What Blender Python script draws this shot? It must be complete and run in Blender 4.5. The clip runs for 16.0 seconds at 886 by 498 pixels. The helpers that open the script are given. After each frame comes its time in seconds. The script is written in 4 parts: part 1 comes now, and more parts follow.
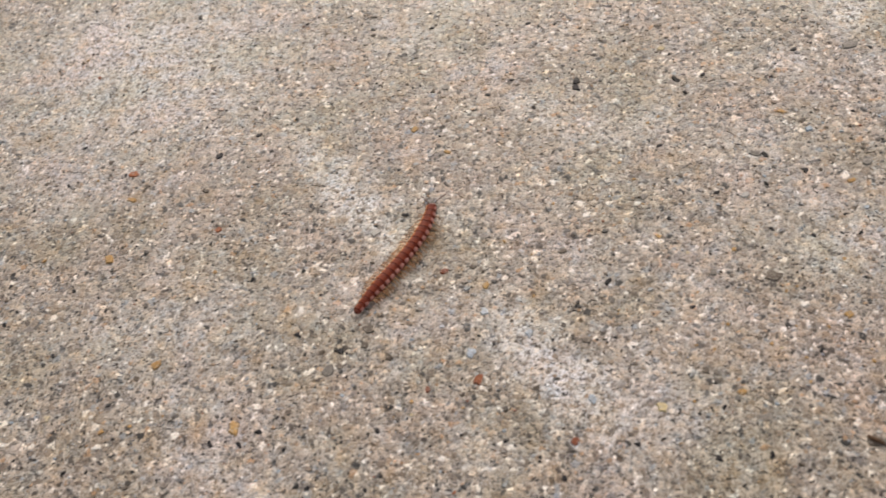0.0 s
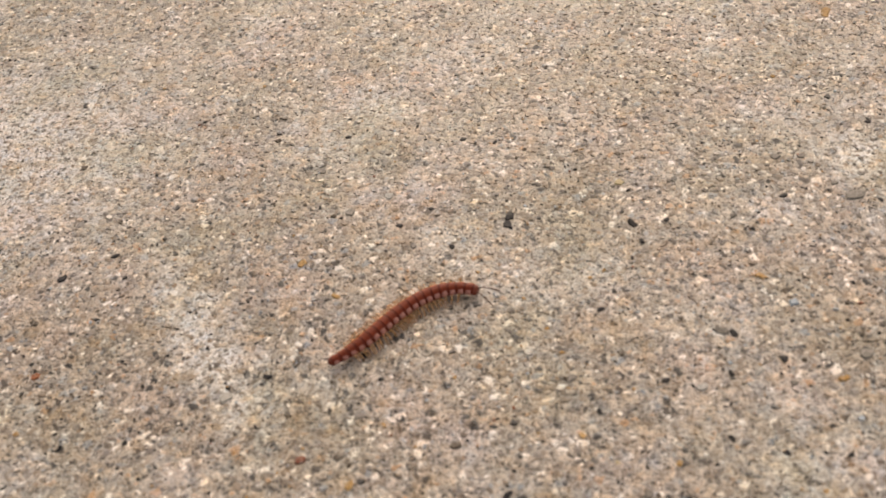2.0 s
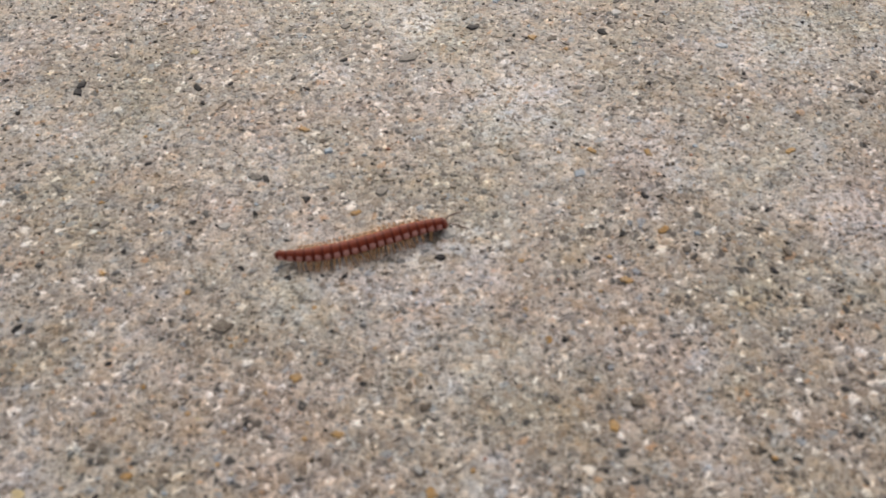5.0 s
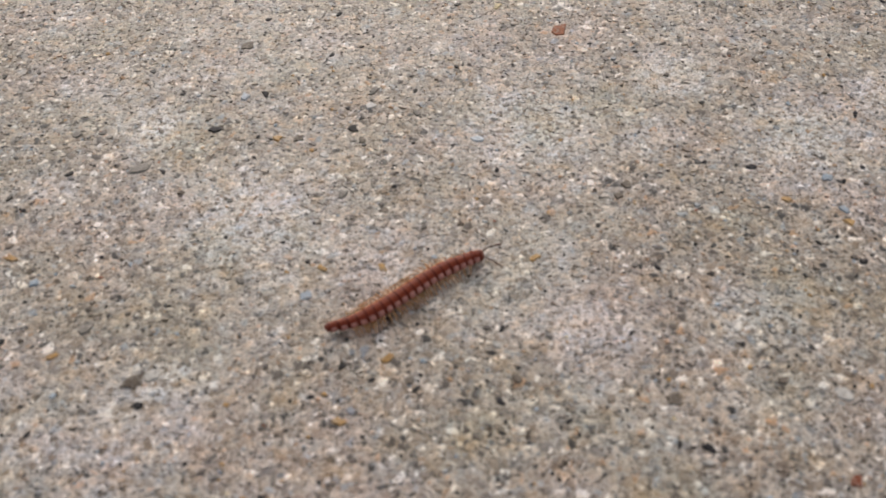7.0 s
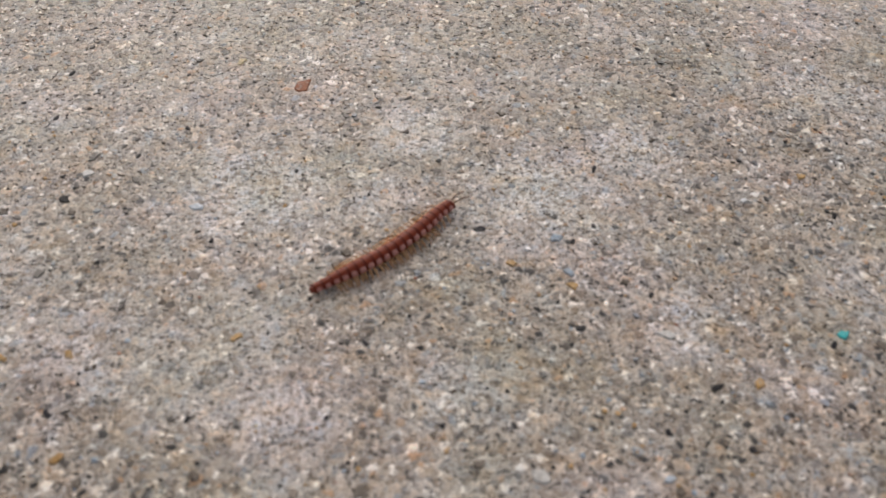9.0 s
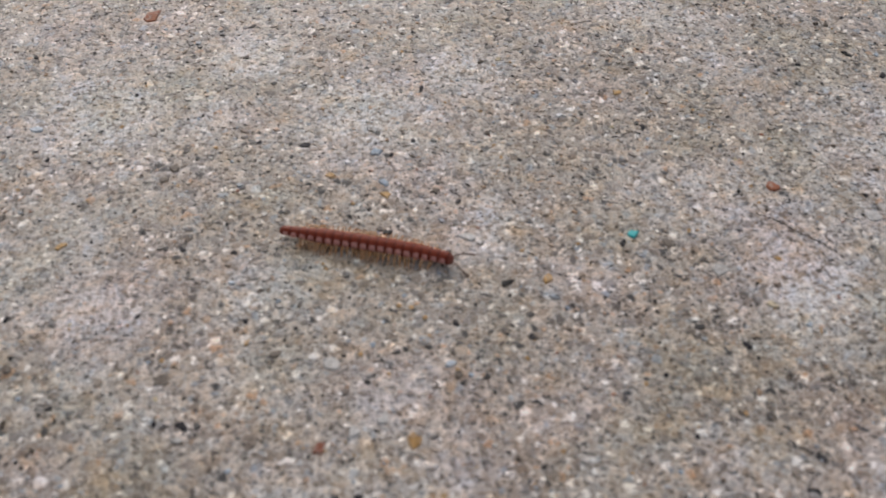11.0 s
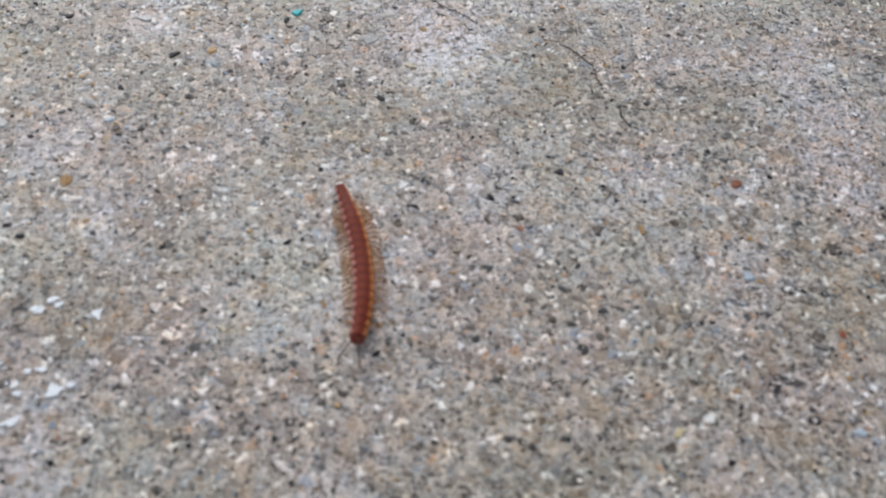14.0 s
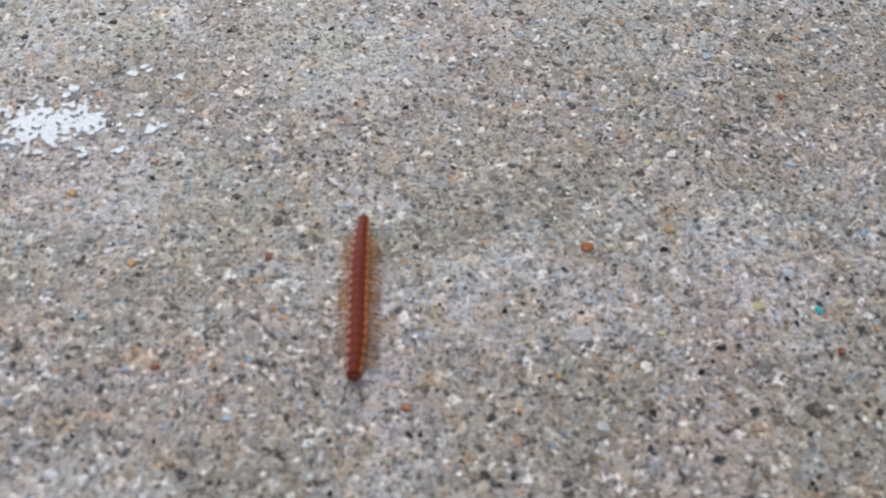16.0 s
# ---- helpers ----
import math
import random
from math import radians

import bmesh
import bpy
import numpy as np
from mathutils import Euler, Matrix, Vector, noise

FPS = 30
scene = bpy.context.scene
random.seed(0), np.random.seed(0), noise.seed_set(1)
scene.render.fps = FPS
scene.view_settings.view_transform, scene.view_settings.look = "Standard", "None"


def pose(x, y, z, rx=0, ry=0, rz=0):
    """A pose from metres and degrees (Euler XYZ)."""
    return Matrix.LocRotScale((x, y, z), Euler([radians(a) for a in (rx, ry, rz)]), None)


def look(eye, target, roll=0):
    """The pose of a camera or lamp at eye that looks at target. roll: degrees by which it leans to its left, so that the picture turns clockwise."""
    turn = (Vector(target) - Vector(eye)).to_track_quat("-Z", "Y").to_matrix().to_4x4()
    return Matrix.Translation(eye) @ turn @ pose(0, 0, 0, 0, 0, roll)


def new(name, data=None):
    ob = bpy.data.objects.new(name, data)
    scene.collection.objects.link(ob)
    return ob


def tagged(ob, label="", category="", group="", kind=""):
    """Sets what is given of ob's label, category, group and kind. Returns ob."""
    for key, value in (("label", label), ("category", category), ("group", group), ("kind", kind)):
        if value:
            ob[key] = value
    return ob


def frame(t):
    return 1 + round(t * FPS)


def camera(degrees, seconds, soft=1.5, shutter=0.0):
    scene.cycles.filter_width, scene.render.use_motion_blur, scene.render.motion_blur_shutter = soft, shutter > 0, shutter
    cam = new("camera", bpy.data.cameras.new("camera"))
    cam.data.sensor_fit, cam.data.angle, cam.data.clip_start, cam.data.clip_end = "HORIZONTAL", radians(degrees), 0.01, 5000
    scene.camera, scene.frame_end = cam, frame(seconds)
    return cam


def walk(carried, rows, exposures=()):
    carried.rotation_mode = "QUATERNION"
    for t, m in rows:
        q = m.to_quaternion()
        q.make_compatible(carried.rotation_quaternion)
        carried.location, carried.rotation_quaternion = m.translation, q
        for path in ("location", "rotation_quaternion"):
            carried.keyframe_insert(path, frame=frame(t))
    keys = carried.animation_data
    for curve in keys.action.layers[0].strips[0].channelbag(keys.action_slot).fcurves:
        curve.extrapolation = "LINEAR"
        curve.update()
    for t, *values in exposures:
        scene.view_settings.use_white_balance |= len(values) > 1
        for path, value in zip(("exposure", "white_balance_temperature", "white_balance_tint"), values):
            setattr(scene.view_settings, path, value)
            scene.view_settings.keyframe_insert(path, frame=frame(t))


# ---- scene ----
cam = camera(47.0, 16.0, soft=1.58, shutter=0.12)
# seconds, eye x y z, the point on the slab that it looks at (x y), roll
PATH = [
    (0, 0.02307, -0.00098, 0.11772, -0.00053, 0.09172, -11.11),
    (0.2, 0.02999, 0.00311, 0.11808, 0.00819, 0.09640, -10.61),
    (0.5, 0.03699, 0.00557, 0.12187, 0.01472, 0.10800, -11.02),
    (0.8, 0.04328, 0.00379, 0.11656, 0.02148, 0.10573, -10.26),
    (1, 0.04288, 0.00652, 0.11805, 0.02351, 0.10908, -8.76),
    (1.2, 0.04220, 0.01015, 0.11996, 0.01959, 0.11510, -9.20),
    (1.5, 0.04398, 0.01871, 0.11351, 0.01971, 0.12105, -8.37),
    (1.7, 0.03600, 0.02453, 0.10848, 0.01199, 0.12293, -7.53),
    (2, 0.03617, 0.03171, 0.09681, 0.01058, 0.12088, -8.43),
    (2.2, 0.04014, 0.03264, 0.09309, 0.01782, 0.11445, -8.03),
    (2.5, 0.04038, 0.02974, 0.09513, 0.01986, 0.11381, -6.83),
    (2.7, 0.04294, 0.02444, 0.09435, 0.02374, 0.10717, -6.32),
    (3, 0.04734, 0.01974, 0.09547, 0.02978, 0.10243, -5.60),
    (3.2, 0.04733, 0.01703, 0.09541, 0.03028, 0.09893, -5.23),
    (3.5, 0.05261, 0.01578, 0.09518, 0.03647, 0.09791, -4.71),
    (3.7, 0.05477, 0.01438, 0.09449, 0.03995, 0.09599, -4.17),
    (4, 0.06070, 0.01556, 0.09330, 0.04742, 0.09606, -3.81),
    (4.2, 0.06298, 0.01652, 0.09168, 0.05143, 0.09641, -3.15),
    (4.5, 0.06829, 0.01757, 0.09000, 0.05873, 0.09576, -2.58),
    (4.7, 0.07204, 0.01942, 0.09040, 0.06433, 0.09841, -2.16),
    (5, 0.07671, 0.02104, 0.08914, 0.07006, 0.09931, -2.06),
    (5.2, 0.08043, 0.02279, 0.09036, 0.07436, 0.10291, -2.19),
    (7.3, 0.10786, 0.03838, 0.08773, 0.10862, 0.12076, -1.48),
    (7.5, 0.11129, 0.03894, 0.08637, 0.11372, 0.12136, -0.86),
    (7.8, 0.11524, 0.04137, 0.08663, 0.11862, 0.12375, -0.75),
    (8, 0.11770, 0.04304, 0.08625, 0.12248, 0.12497, -0.25),
    (8.5, 0.12298, 0.04515, 0.08752, 0.12948, 0.12971, 0.21),
    (8.7, 0.12579, 0.04538, 0.08678, 0.13319, 0.12956, 0.53),
    (10.8, 0.14193, 0.03486, 0.08716, 0.15040, 0.11362, -0.06),
    (11, 0.14785, 0.03339, 0.08734, 0.15680, 0.11217, 0.16),
    (11.2, 0.15087, 0.03234, 0.08706, 0.16124, 0.10904, 0.95),
    (11.5, 0.15427, 0.03226, 0.08753, 0.16494, 0.10859, 1.04),
    (12, 0.15969, 0.03052, 0.08629, 0.17122, 0.10450, 1.66),
    (12.2, 0.16340, 0.02936, 0.08685, 0.17506, 0.10284, 1.63),
    (12.5, 0.16959, 0.02660, 0.08721, 0.18179, 0.10013, 1.70),
    (12.7, 0.17019, 0.02432, 0.08843, 0.18411, 0.09715, 2.36),
    (13, 0.16699, 0.01714, 0.08629, 0.17973, 0.08807, 1.62),
    (13.2, 0.17001, 0.01534, 0.08633, 0.18321, 0.08354, 1.92),
    (13.5, 0.17395, 0.01357, 0.08596, 0.18832, 0.08183, 2.49),
    (13.7, 0.17279, 0.01082, 0.08430, 0.18855, 0.07745, 3.39),
    (14, 0.17493, 0.00574, 0.08593, 0.19065, 0.07101, 3.55),
    (14.2, 0.17420, 0.00273, 0.08609, 0.19068, 0.06811, 3.88),
    (14.5, 0.17033, -0.00372, 0.08726, 0.18818, 0.05992, 4.89),
    (14.7, 0.16592, -0.00775, 0.08783, 0.18336, 0.05777, 4.34),
    (15, 0.16820, -0.01539, 0.09029, 0.18485, 0.05084, 3.69),
    (15.2, 0.16767, -0.01773, 0.09175, 0.18500, 0.04827, 4.27),
    (15.5, 0.16780, -0.02159, 0.09069, 0.18489, 0.04288, 4.37),
    (16, 0.16564, -0.02749, 0.09150, 0.18210, 0.03716, 4.16),
]
EXPOSURES = [(0.0, -0.19, 7250, 13.5), (1.0, -0.14, 7950, 14), (1.5, -0.12, 8150, 14.5), (2.0, -0.19, 8200, 16), (2.5, -0.28, 7600, 14), (3.5, -0.29, 7100, 14), (5.0, -0.37, 7000, 12), (8.0, -0.43, 6850, 12.5), (11.0, -0.52, 6500, 13), (13.5, -0.31, 6050, 9.5), (16.0, -0.28, 5950, 8.5)]
walk(cam, [(t, look((x, y, z), (u, v, 0.0), roll)) for t, x, y, z, u, v, roll in PATH], EXPOSURES)
cam.data.dof.use_dof = True
cam.data.dof.focus_distance = 0.164
cam.data.dof.aperture_fstop = 40.0

# ---- light: open shade under a bright sky ----
SUN_UP, SUN_FROM = radians(30), radians(97)
world = bpy.data.worlds.new("sky")
scene.world = world
world.use_nodes = True
wn = world.node_tree
sky = wn.nodes.new("ShaderNodeTexSky")
sky.sky_type = 'NISHITA'
sky.sun_disc = False
sky.sun_elevation, sky.sun_rotation = SUN_UP, radians(90) - SUN_FROM
sky.air_density, sky.dust_density, sky.ozone_density = 1.0, 3.0, 1.0
wn.nodes["Background"].inputs["Strength"].default_value = 0.165
haze = wn.nodes.new("ShaderNodeHueSaturation")  # thin cloud takes most of the blue out
haze.inputs["Saturation"].default_value = 0.4
wn.links.new(sky.outputs["Color"], haze.inputs["Color"])
wn.links.new(haze.outputs["Color"], wn.nodes["Background"].inputs["Color"])
sun = new("sun", bpy.data.lights.new("sun", 'SUN'))
sun.data.energy, sun.data.angle, sun.data.color = 1.25, radians(82), (1.0, 0.95, 0.88)
sun.matrix_world = look((math.cos(SUN_FROM) * 3, math.sin(SUN_FROM) * 3, 3 * math.tan(SUN_UP)), (0, 0, 0))


# ---- materials ----
class Nodes:
    """A node material with short calls."""

    def __init__(self, name):
        self.m = bpy.data.materials.new(name)
        self.m.use_nodes = True
        self.t = self.m.node_tree
        self.b = self.t.nodes["Principled BSDF"]

    def add(self, kind, **props):
        n = self.t.nodes.new("ShaderNode" + kind)
        for key, value in props.items():
            setattr(n, key, value)
        return n

    def link(self, a, b):
        self.t.links.new(a, b)

    def ramp(self, fac, stops, mode='LINEAR'):
        n = self.add("ValToRGB")
        n.color_ramp.interpolation = mode
        e = n.color_ramp.elements
        while len(e) < len(stops):
            e.new(0.5)
        for el, (p, c) in zip(e, stops):
            el.position = p
            el.color = (*c, 1) if len(c) == 3 else c
        self.link(fac, n.inputs["Fac"])
        return n.outputs["Color"]

    def mix(self, fac, a, b, mode='MIX'):
        n = self.add("Mix", data_type='RGBA', blend_type=mode)
        for sock, v in ((n.inputs[0], fac), (n.inputs[6], a), (n.inputs[7], b)):
            if isinstance(v, (int, float)):
                sock.default_value = v
            elif isinstance(v, tuple):
                sock.default_value = (*v, 1)
            else:
                self.link(v, sock)
        return n.outputs[2]

    def math(self, op, a, b=0.0, c=0.0):
        n = self.add("Math", operation=op)
        for sock, v in zip(n.inputs, (a, b, c)):
            if isinstance(v, (int, float)):
                sock.default_value = v
            else:
                self.link(v, sock)
        return n.outputs[0]

    def shifted(self, vec, shift):
        n = self.add("VectorMath", operation='ADD')
        n.inputs[1].default_value = (shift, shift, 0)
        self.link(vec, n.inputs[0])
        return n.outputs[0]

    def noise(self, vec, scale, detail=2.0, rough=0.5):
        n = self.add("TexNoise")
        n.inputs["Scale"].default_value, n.inputs["Detail"].default_value, n.inputs["Roughness"].default_value = scale, detail, rough
        self.link(vec, n.inputs["Vector"])
        return n.outputs["Fac"]

    def voronoi(self, vec, scale, feature='F1'):
        n = self.add("TexVoronoi", voronoi_dimensions='2D', feature=feature)
        n.inputs["Scale"].default_value = scale
        self.link(vec, n.inputs["Vector"])
        return n

    def set(self, **values):
        for key, v in values.items():
            sock = self.b.inputs[key.replace("_", " ")]
            if isinstance(v, (int, float)):
                sock.default_value = v
            elif isinstance(v, tuple):
                sock.default_value = (*v, 1)
            else:
                self.link(v, sock)

    def bump(self, height, strength, distance):
        n = self.add("Bump")
        n.inputs["Strength"].default_value, n.inputs["Distance"].default_value = strength, distance
        self.link(height, n.inputs["Height"])
        self.link(n.outputs["Normal"], self.b.inputs["Normal"])


# sand in the concrete: share of the grains, colour
SAND = [(0.00, (0.028, 0.024, 0.024)), (0.055, (0.10, 0.078, 0.064)), (0.13, (0.22, 0.172, 0.134)), (0.24, (0.35, 0.285, 0.23)),
        (0.38, (0.26, 0.23, 0.21)), (0.48, (0.44, 0.37, 0.305)), (0.64, (0.33, 0.265, 0.21)), (0.74, (0.545, 0.475, 0.41)),
        (0.87, (0.46, 0.295, 0.18)), (0.895, (0.80, 0.755, 0.70)), (0.965, (0.31, 0.335, 0.37))]
SAND = [(p, tuple(1.06 * v * (max(c) / 0.40) ** 0.2 for v in c)) for p, c in SAND]
CEMENT = (0.50, 0.452, 0.40)


# pale bloom and a few broad lighter zones on the slab: millimetres x, y, half length, half breadth, turn, strength
PALE_AREAS = [(-16, 102, 17, 4.5, -49, 0.9), (17, 71, 17, 5.5, -48, 0.85), (-40, 76, 18, 8, 10, 0.35), (-60, 136, 30, 28, 0, 0.6),
         (-64, 105, 10, 9, 0, 0.35), (-5, 150, 6, 6, 0, 0.6), (64, 143, 6, 6.5, 10, 0.85), (72, 101, 6, 4, 0, 0.6), (30, 118, 6, 4, 10, 0.45),
         (79, 125, 11, 11, 0, 0.6), (55, 92, 7, 6, 0, 0.45), (13, 74, 5, 4, 0, 0.5), (21, 66, 4, 3, 0, 0.5), (114, 141, 11, 11, 20, 0.6),
         (134, 151, 6, 6, 0, 0.6), (149, 138, 9, 9, 0, 0.6), (163, 146, 6, 6.5, 0, 0.6), (128, 140, 6, 6.5, 0, 0.4), (163, 117, 4, 4, 0, 0.55),
         (136, 108, 6, 5.5, 0, 0.5), (198, 102, 9, 10, 20, 0.65), (222, 120, 22, 17, 0, 0.5), (212, 74, 13, 9, 0, 0.35), (153, 80, 5, 5, 0, 0.5), (162, 113, 3.5, 4, 0, 0.5), (137, 79, 6, 6, 0, 0.5),
         (144, 80, 10, 7, 0, 0.3), (148, 50, 14, 9, 0, 0.3)]


def patches(n, pos, col, chance):
    """Weathered pale bloom, broad lighter zones and faint warm patches, centimetres across, over a colour."""
    ragged = n.math('MULTIPLY_ADD', n.noise(pos, 260.0, 6.0, 0.72), 3.2, -1.5)
    total = n.math('MULTIPLY', n.ramp(n.noise(pos, 48.0, 5.0, 0.62), [(0.49, (0, 0, 0)), (0.64, (1, 1, 1))]), 0.5)
    for x, y, a, b, turn, k in PALE_AREAS:
        m = n.add("Mapping", vector_type='TEXTURE')
        m.inputs["Location"].default_value = (x / 1000, y / 1000, 0)
        m.inputs["Rotation"].default_value = (0, 0, radians(turn))
        m.inputs["Scale"].default_value = (a / 1000, b / 1000, 1)
        n.link(pos, m.inputs["Vector"])
        size = n.add("VectorMath", operation='LENGTH')
        n.link(m.outputs[0], size.inputs[0])
        v = n.math('SUBTRACT', 1.15, size.outputs["Value"])
        v = n.add("Math", operation='ADD', use_clamp=True), v
        n.link(v[1], v[0].inputs[0])
        n.link(ragged, v[0].inputs[1])
        v = n.math('MULTIPLY', v[0].outputs[0], min(1.0, k * 1.35))
        total = n.math('MAXIMUM', total, v)
    speck = n.ramp(n.noise(pos, 1500.0, 3.0, 0.7), [(0.40, (0.06, 0.06, 0.06)), (0.52, (1, 1, 1))])
    col = n.mix(n.math('MULTIPLY', n.math('MULTIPLY', total, speck), n.math('GREATER_THAN', chance, 0.2)), col, (0.85, 0.85, 0.86))
    stain = n.ramp(n.noise(pos, 170.0, 5.0, 0.65), [(0.56, (0, 0, 0)), (0.70, (1, 1, 1))])
    col = n.mix(n.math('MULTIPLY', stain, 0.58), col, (0.50, 0.36, 0.215))
    chalk = n.ramp(n.noise(n.shifted(pos, 5.0), 300.0, 4.0, 0.6), [(0.60, (0, 0, 0)), (0.70, (1, 1, 1))])
    col = n.mix(n.math('MULTIPLY', n.math('MULTIPLY', chalk, speck), 0.55), col, (0.62, 0.67, 0.72))
    warm = n.ramp(n.noise(pos, 60.0, 4.0, 0.6), [(0.33, (0.88, 0.90, 0.81)), (0.5, (1, 1, 0.97)), (0.67, (1.10, 1.05, 1.06))])
    tint = n.ramp(n.noise(pos, 330.0, 3.0, 0.6), [(0.28, (0.86, 0.93, 1.04)), (0.43, (0.98, 0.98, 1.02)), (0.57, (1.03, 0.99, 0.97)), (0.74, (1.13, 0.97, 0.80))])
    return n.mix(1.0, n.mix(1.0, col, warm, 'MULTIPLY'), tint, 'MULTIPLY')


def pits(n, pos):
    """Small ragged dark spots: the shade in gaps between grains, put into the colour."""
    return n.ramp(n.noise(pos, 2500.0, 2.5, 0.6), [(0.355, (0.10, 0.085, 0.075)), (0.405, (1, 1, 1))])


def mat_concrete():
    n = Nodes("sandy_concrete")
    pos = n.add("NewGeometry").outputs["Position"]
    wob = n.add("VectorMath", operation='MULTIPLY_ADD')
    nz = n.add("TexNoise")
    nz.inputs["Scale"].default_value, nz.inputs["Detail"].default_value = 2600.0, 2.0
    n.link(pos, nz.inputs["Vector"])
    n.link(nz.outputs["Color"], wob.inputs[0])
    wob.inputs[1].default_value = (0.00046, 0.00046, 0.0)
    n.link(pos, wob.inputs[2])
    vec = wob.outputs[0]
    fine, big = n.voronoi(vec, 1650.0), n.voronoi(vec, 950.0)
    fine_e, big_e = n.voronoi(vec, 1650.0, 'DISTANCE_TO_EDGE'), n.voronoi(vec, 950.0, 'DISTANCE_TO_EDGE')
    pick = n.add("SeparateColor")
    n.link(fine.outputs["Color"], pick.inputs[0])
    col_f = n.ramp(pick.outputs[0], SAND, 'CONSTANT')
    pick2 = n.add("SeparateColor")
    n.link(big.outputs["Color"], pick2.inputs[0])
    col_b = n.ramp(pick2.outputs[0], SAND, 'CONSTANT')
    is_big = n.math('GREATER_THAN', pick2.outputs[1], 0.62)
    inside_f = n.ramp(fine_e.outputs["Distance"], [(0.05, (0, 0, 0)), (0.17, (1, 1, 1))])
    inside_b = n.ramp(big_e.outputs["Distance"], [(0.06, (0, 0, 0)), (0.15, (1, 1, 1))])
    shade = n.math('MULTIPLY_ADD', pick.outputs[2], 0.65, 0.64)
    gray = n.add("CombineColor")
    for i in range(3):
        n.link(shade, gray.inputs[i])
    col = n.mix(n.math('MULTIPLY', inside_f, 0.85), CEMENT, col_f)
    col = n.mix(1.0, col, gray.outputs[0], 'MULTIPLY')
    fac_b = n.math('MULTIPLY', is_big, inside_b)
    col = n.mix(fac_b, col, col_b)
    col = patches(n, pos, col, pick.outputs[2])
    grit = n.noise(pos, 7000.0, 3.0, 0.7)
    col = n.mix(0.85, col, n.ramp(grit, [(0.28, (0.28, 0.26, 0.24)), (0.7, (1.66, 1.66, 1.66))]), 'MULTIPLY')
    col = n.mix(0.92, col, pits(n, pos), 'MULTIPLY')
    n.set(Base_Color=col, Roughness=n.math('MULTIPLY_ADD', pick.outputs[1], 0.22, 0.36), Specular_IOR_Level=0.5, Sheen_Weight=0.35, Sheen_Roughness=0.45)
    dome_f = n.math('POWER', n.math('MINIMUM', fine_e.outputs["Distance"], 0.4), 0.5)
    dome_b = n.math('MULTIPLY', n.math('POWER', n.math('MINIMUM', big_e.outputs["Distance"], 0.4), 0.5), 1.6)
    h = n.add("Mix")
    n.link(fac_b, h.inputs[0])
    n.link(dome_f, h.inputs[2])
    n.link(dome_b, h.inputs[3])
    n.bump(n.math('MULTIPLY_ADD', grit, 0.3, n.math('MULTIPLY_ADD', pick.outputs[1], 0.45, h.outputs[0])), 0.3, 0.0002)
    return n.m


def mat_sand():
    """Loose and proud sand grains, each its own colour."""
    n = Nodes("sand_grains")
    g = n.add("NewGeometry")
    pos = g.outputs["Position"]
    col = n.ramp(g.outputs["Random Per Island"], SAND, 'CONSTANT')
    col = patches(n, pos, col, n.math('FRACT', n.math('MULTIPLY', g.outputs["Random Per Island"], 37.0)))
    grit = n.noise(pos, 6000.0, 3.0, 0.7)
    col = n.mix(0.5, col, n.ramp(grit, [(0.25, (0.36, 0.34, 0.33)), (0.7, (1.52, 1.52, 1.52))]), 'MULTIPLY')
    col = n.mix(0.85, col, pits(n, pos), 'MULTIPLY')
    n.set(Base_Color=col, Roughness=0.42, Specular_IOR_Level=0.5, Sheen_Weight=0.35, Sheen_Roughness=0.45)
    n.bump(grit, 0.5, 0.0001)
    return n.m


def mat_grain(name, a, b, rough=0.5, crust=0.4):
    """A coloured mineral grain, a little different from grain to grain, with mottling."""
    n = Nodes(name)
    pos = n.add("NewGeometry").outputs["Position"]
    rnd = n.add("ObjectInfo").outputs["Random"]
    col = n.ramp(rnd, [(0.0, a), (1.0, b)])
    spot = n.noise(pos, 2600.0, 4.0, 0.65)
    col = n.mix(0.75, col, n.ramp(spot, [(0.3, (0.55, 0.55, 0.55)), (0.68, (1.3, 1.3, 1.3))]), 'MULTIPLY')
    edge = n.ramp(n.noise(pos, 2100.0, 3.0, 0.65), [(0.55, (0, 0, 0)), (0.59, (1, 1, 1))])
    col = n.mix(n.math('MULTIPLY', edge, crust), col, CEMENT)
    n.set(Base_Color=col, Roughness=rough, Specular_IOR_Level=0.25)
    n.bump(spot, 0.5, 0.00015)
    return n.m


GRAIN_MATS = {
    "black": mat_grain("black_mineral", (0.008, 0.008, 0.010), (0.022, 0.02, 0.026), 0.6, 0.08),
    "brown": mat_grain("brown_mineral", (0.10, 0.075, 0.055), (0.19, 0.155, 0.125)),
    "grey": mat_grain("grey_mineral", (0.19, 0.17, 0.15), (0.28, 0.255, 0.23)),
    "rust": mat_grain("rust_mineral", (0.22, 0.058, 0.029), (0.44, 0.15, 0.058)),
    "ochre": mat_grain("ochre_mineral", (0.46, 0.26, 0.09), (0.58, 0.36, 0.15)),
    "white": mat_grain("white_quartz", (0.48, 0.46, 0.43), (0.66, 0.64, 0.62), 0.4, 0.6),
    "blue": mat_grain("blue_grey_quartz", (0.36, 0.44, 0.53), (0.55, 0.60, 0.66), 0.35),
    "cream": mat_grain("cream_mineral", (0.62, 0.50, 0.27), (0.68, 0.58, 0.42), 0.4),
    "teal": mat_grain("teal_chip", (0.04, 0.46, 0.47), (0.07, 0.55, 0.56), 0.45, 0.1),
}


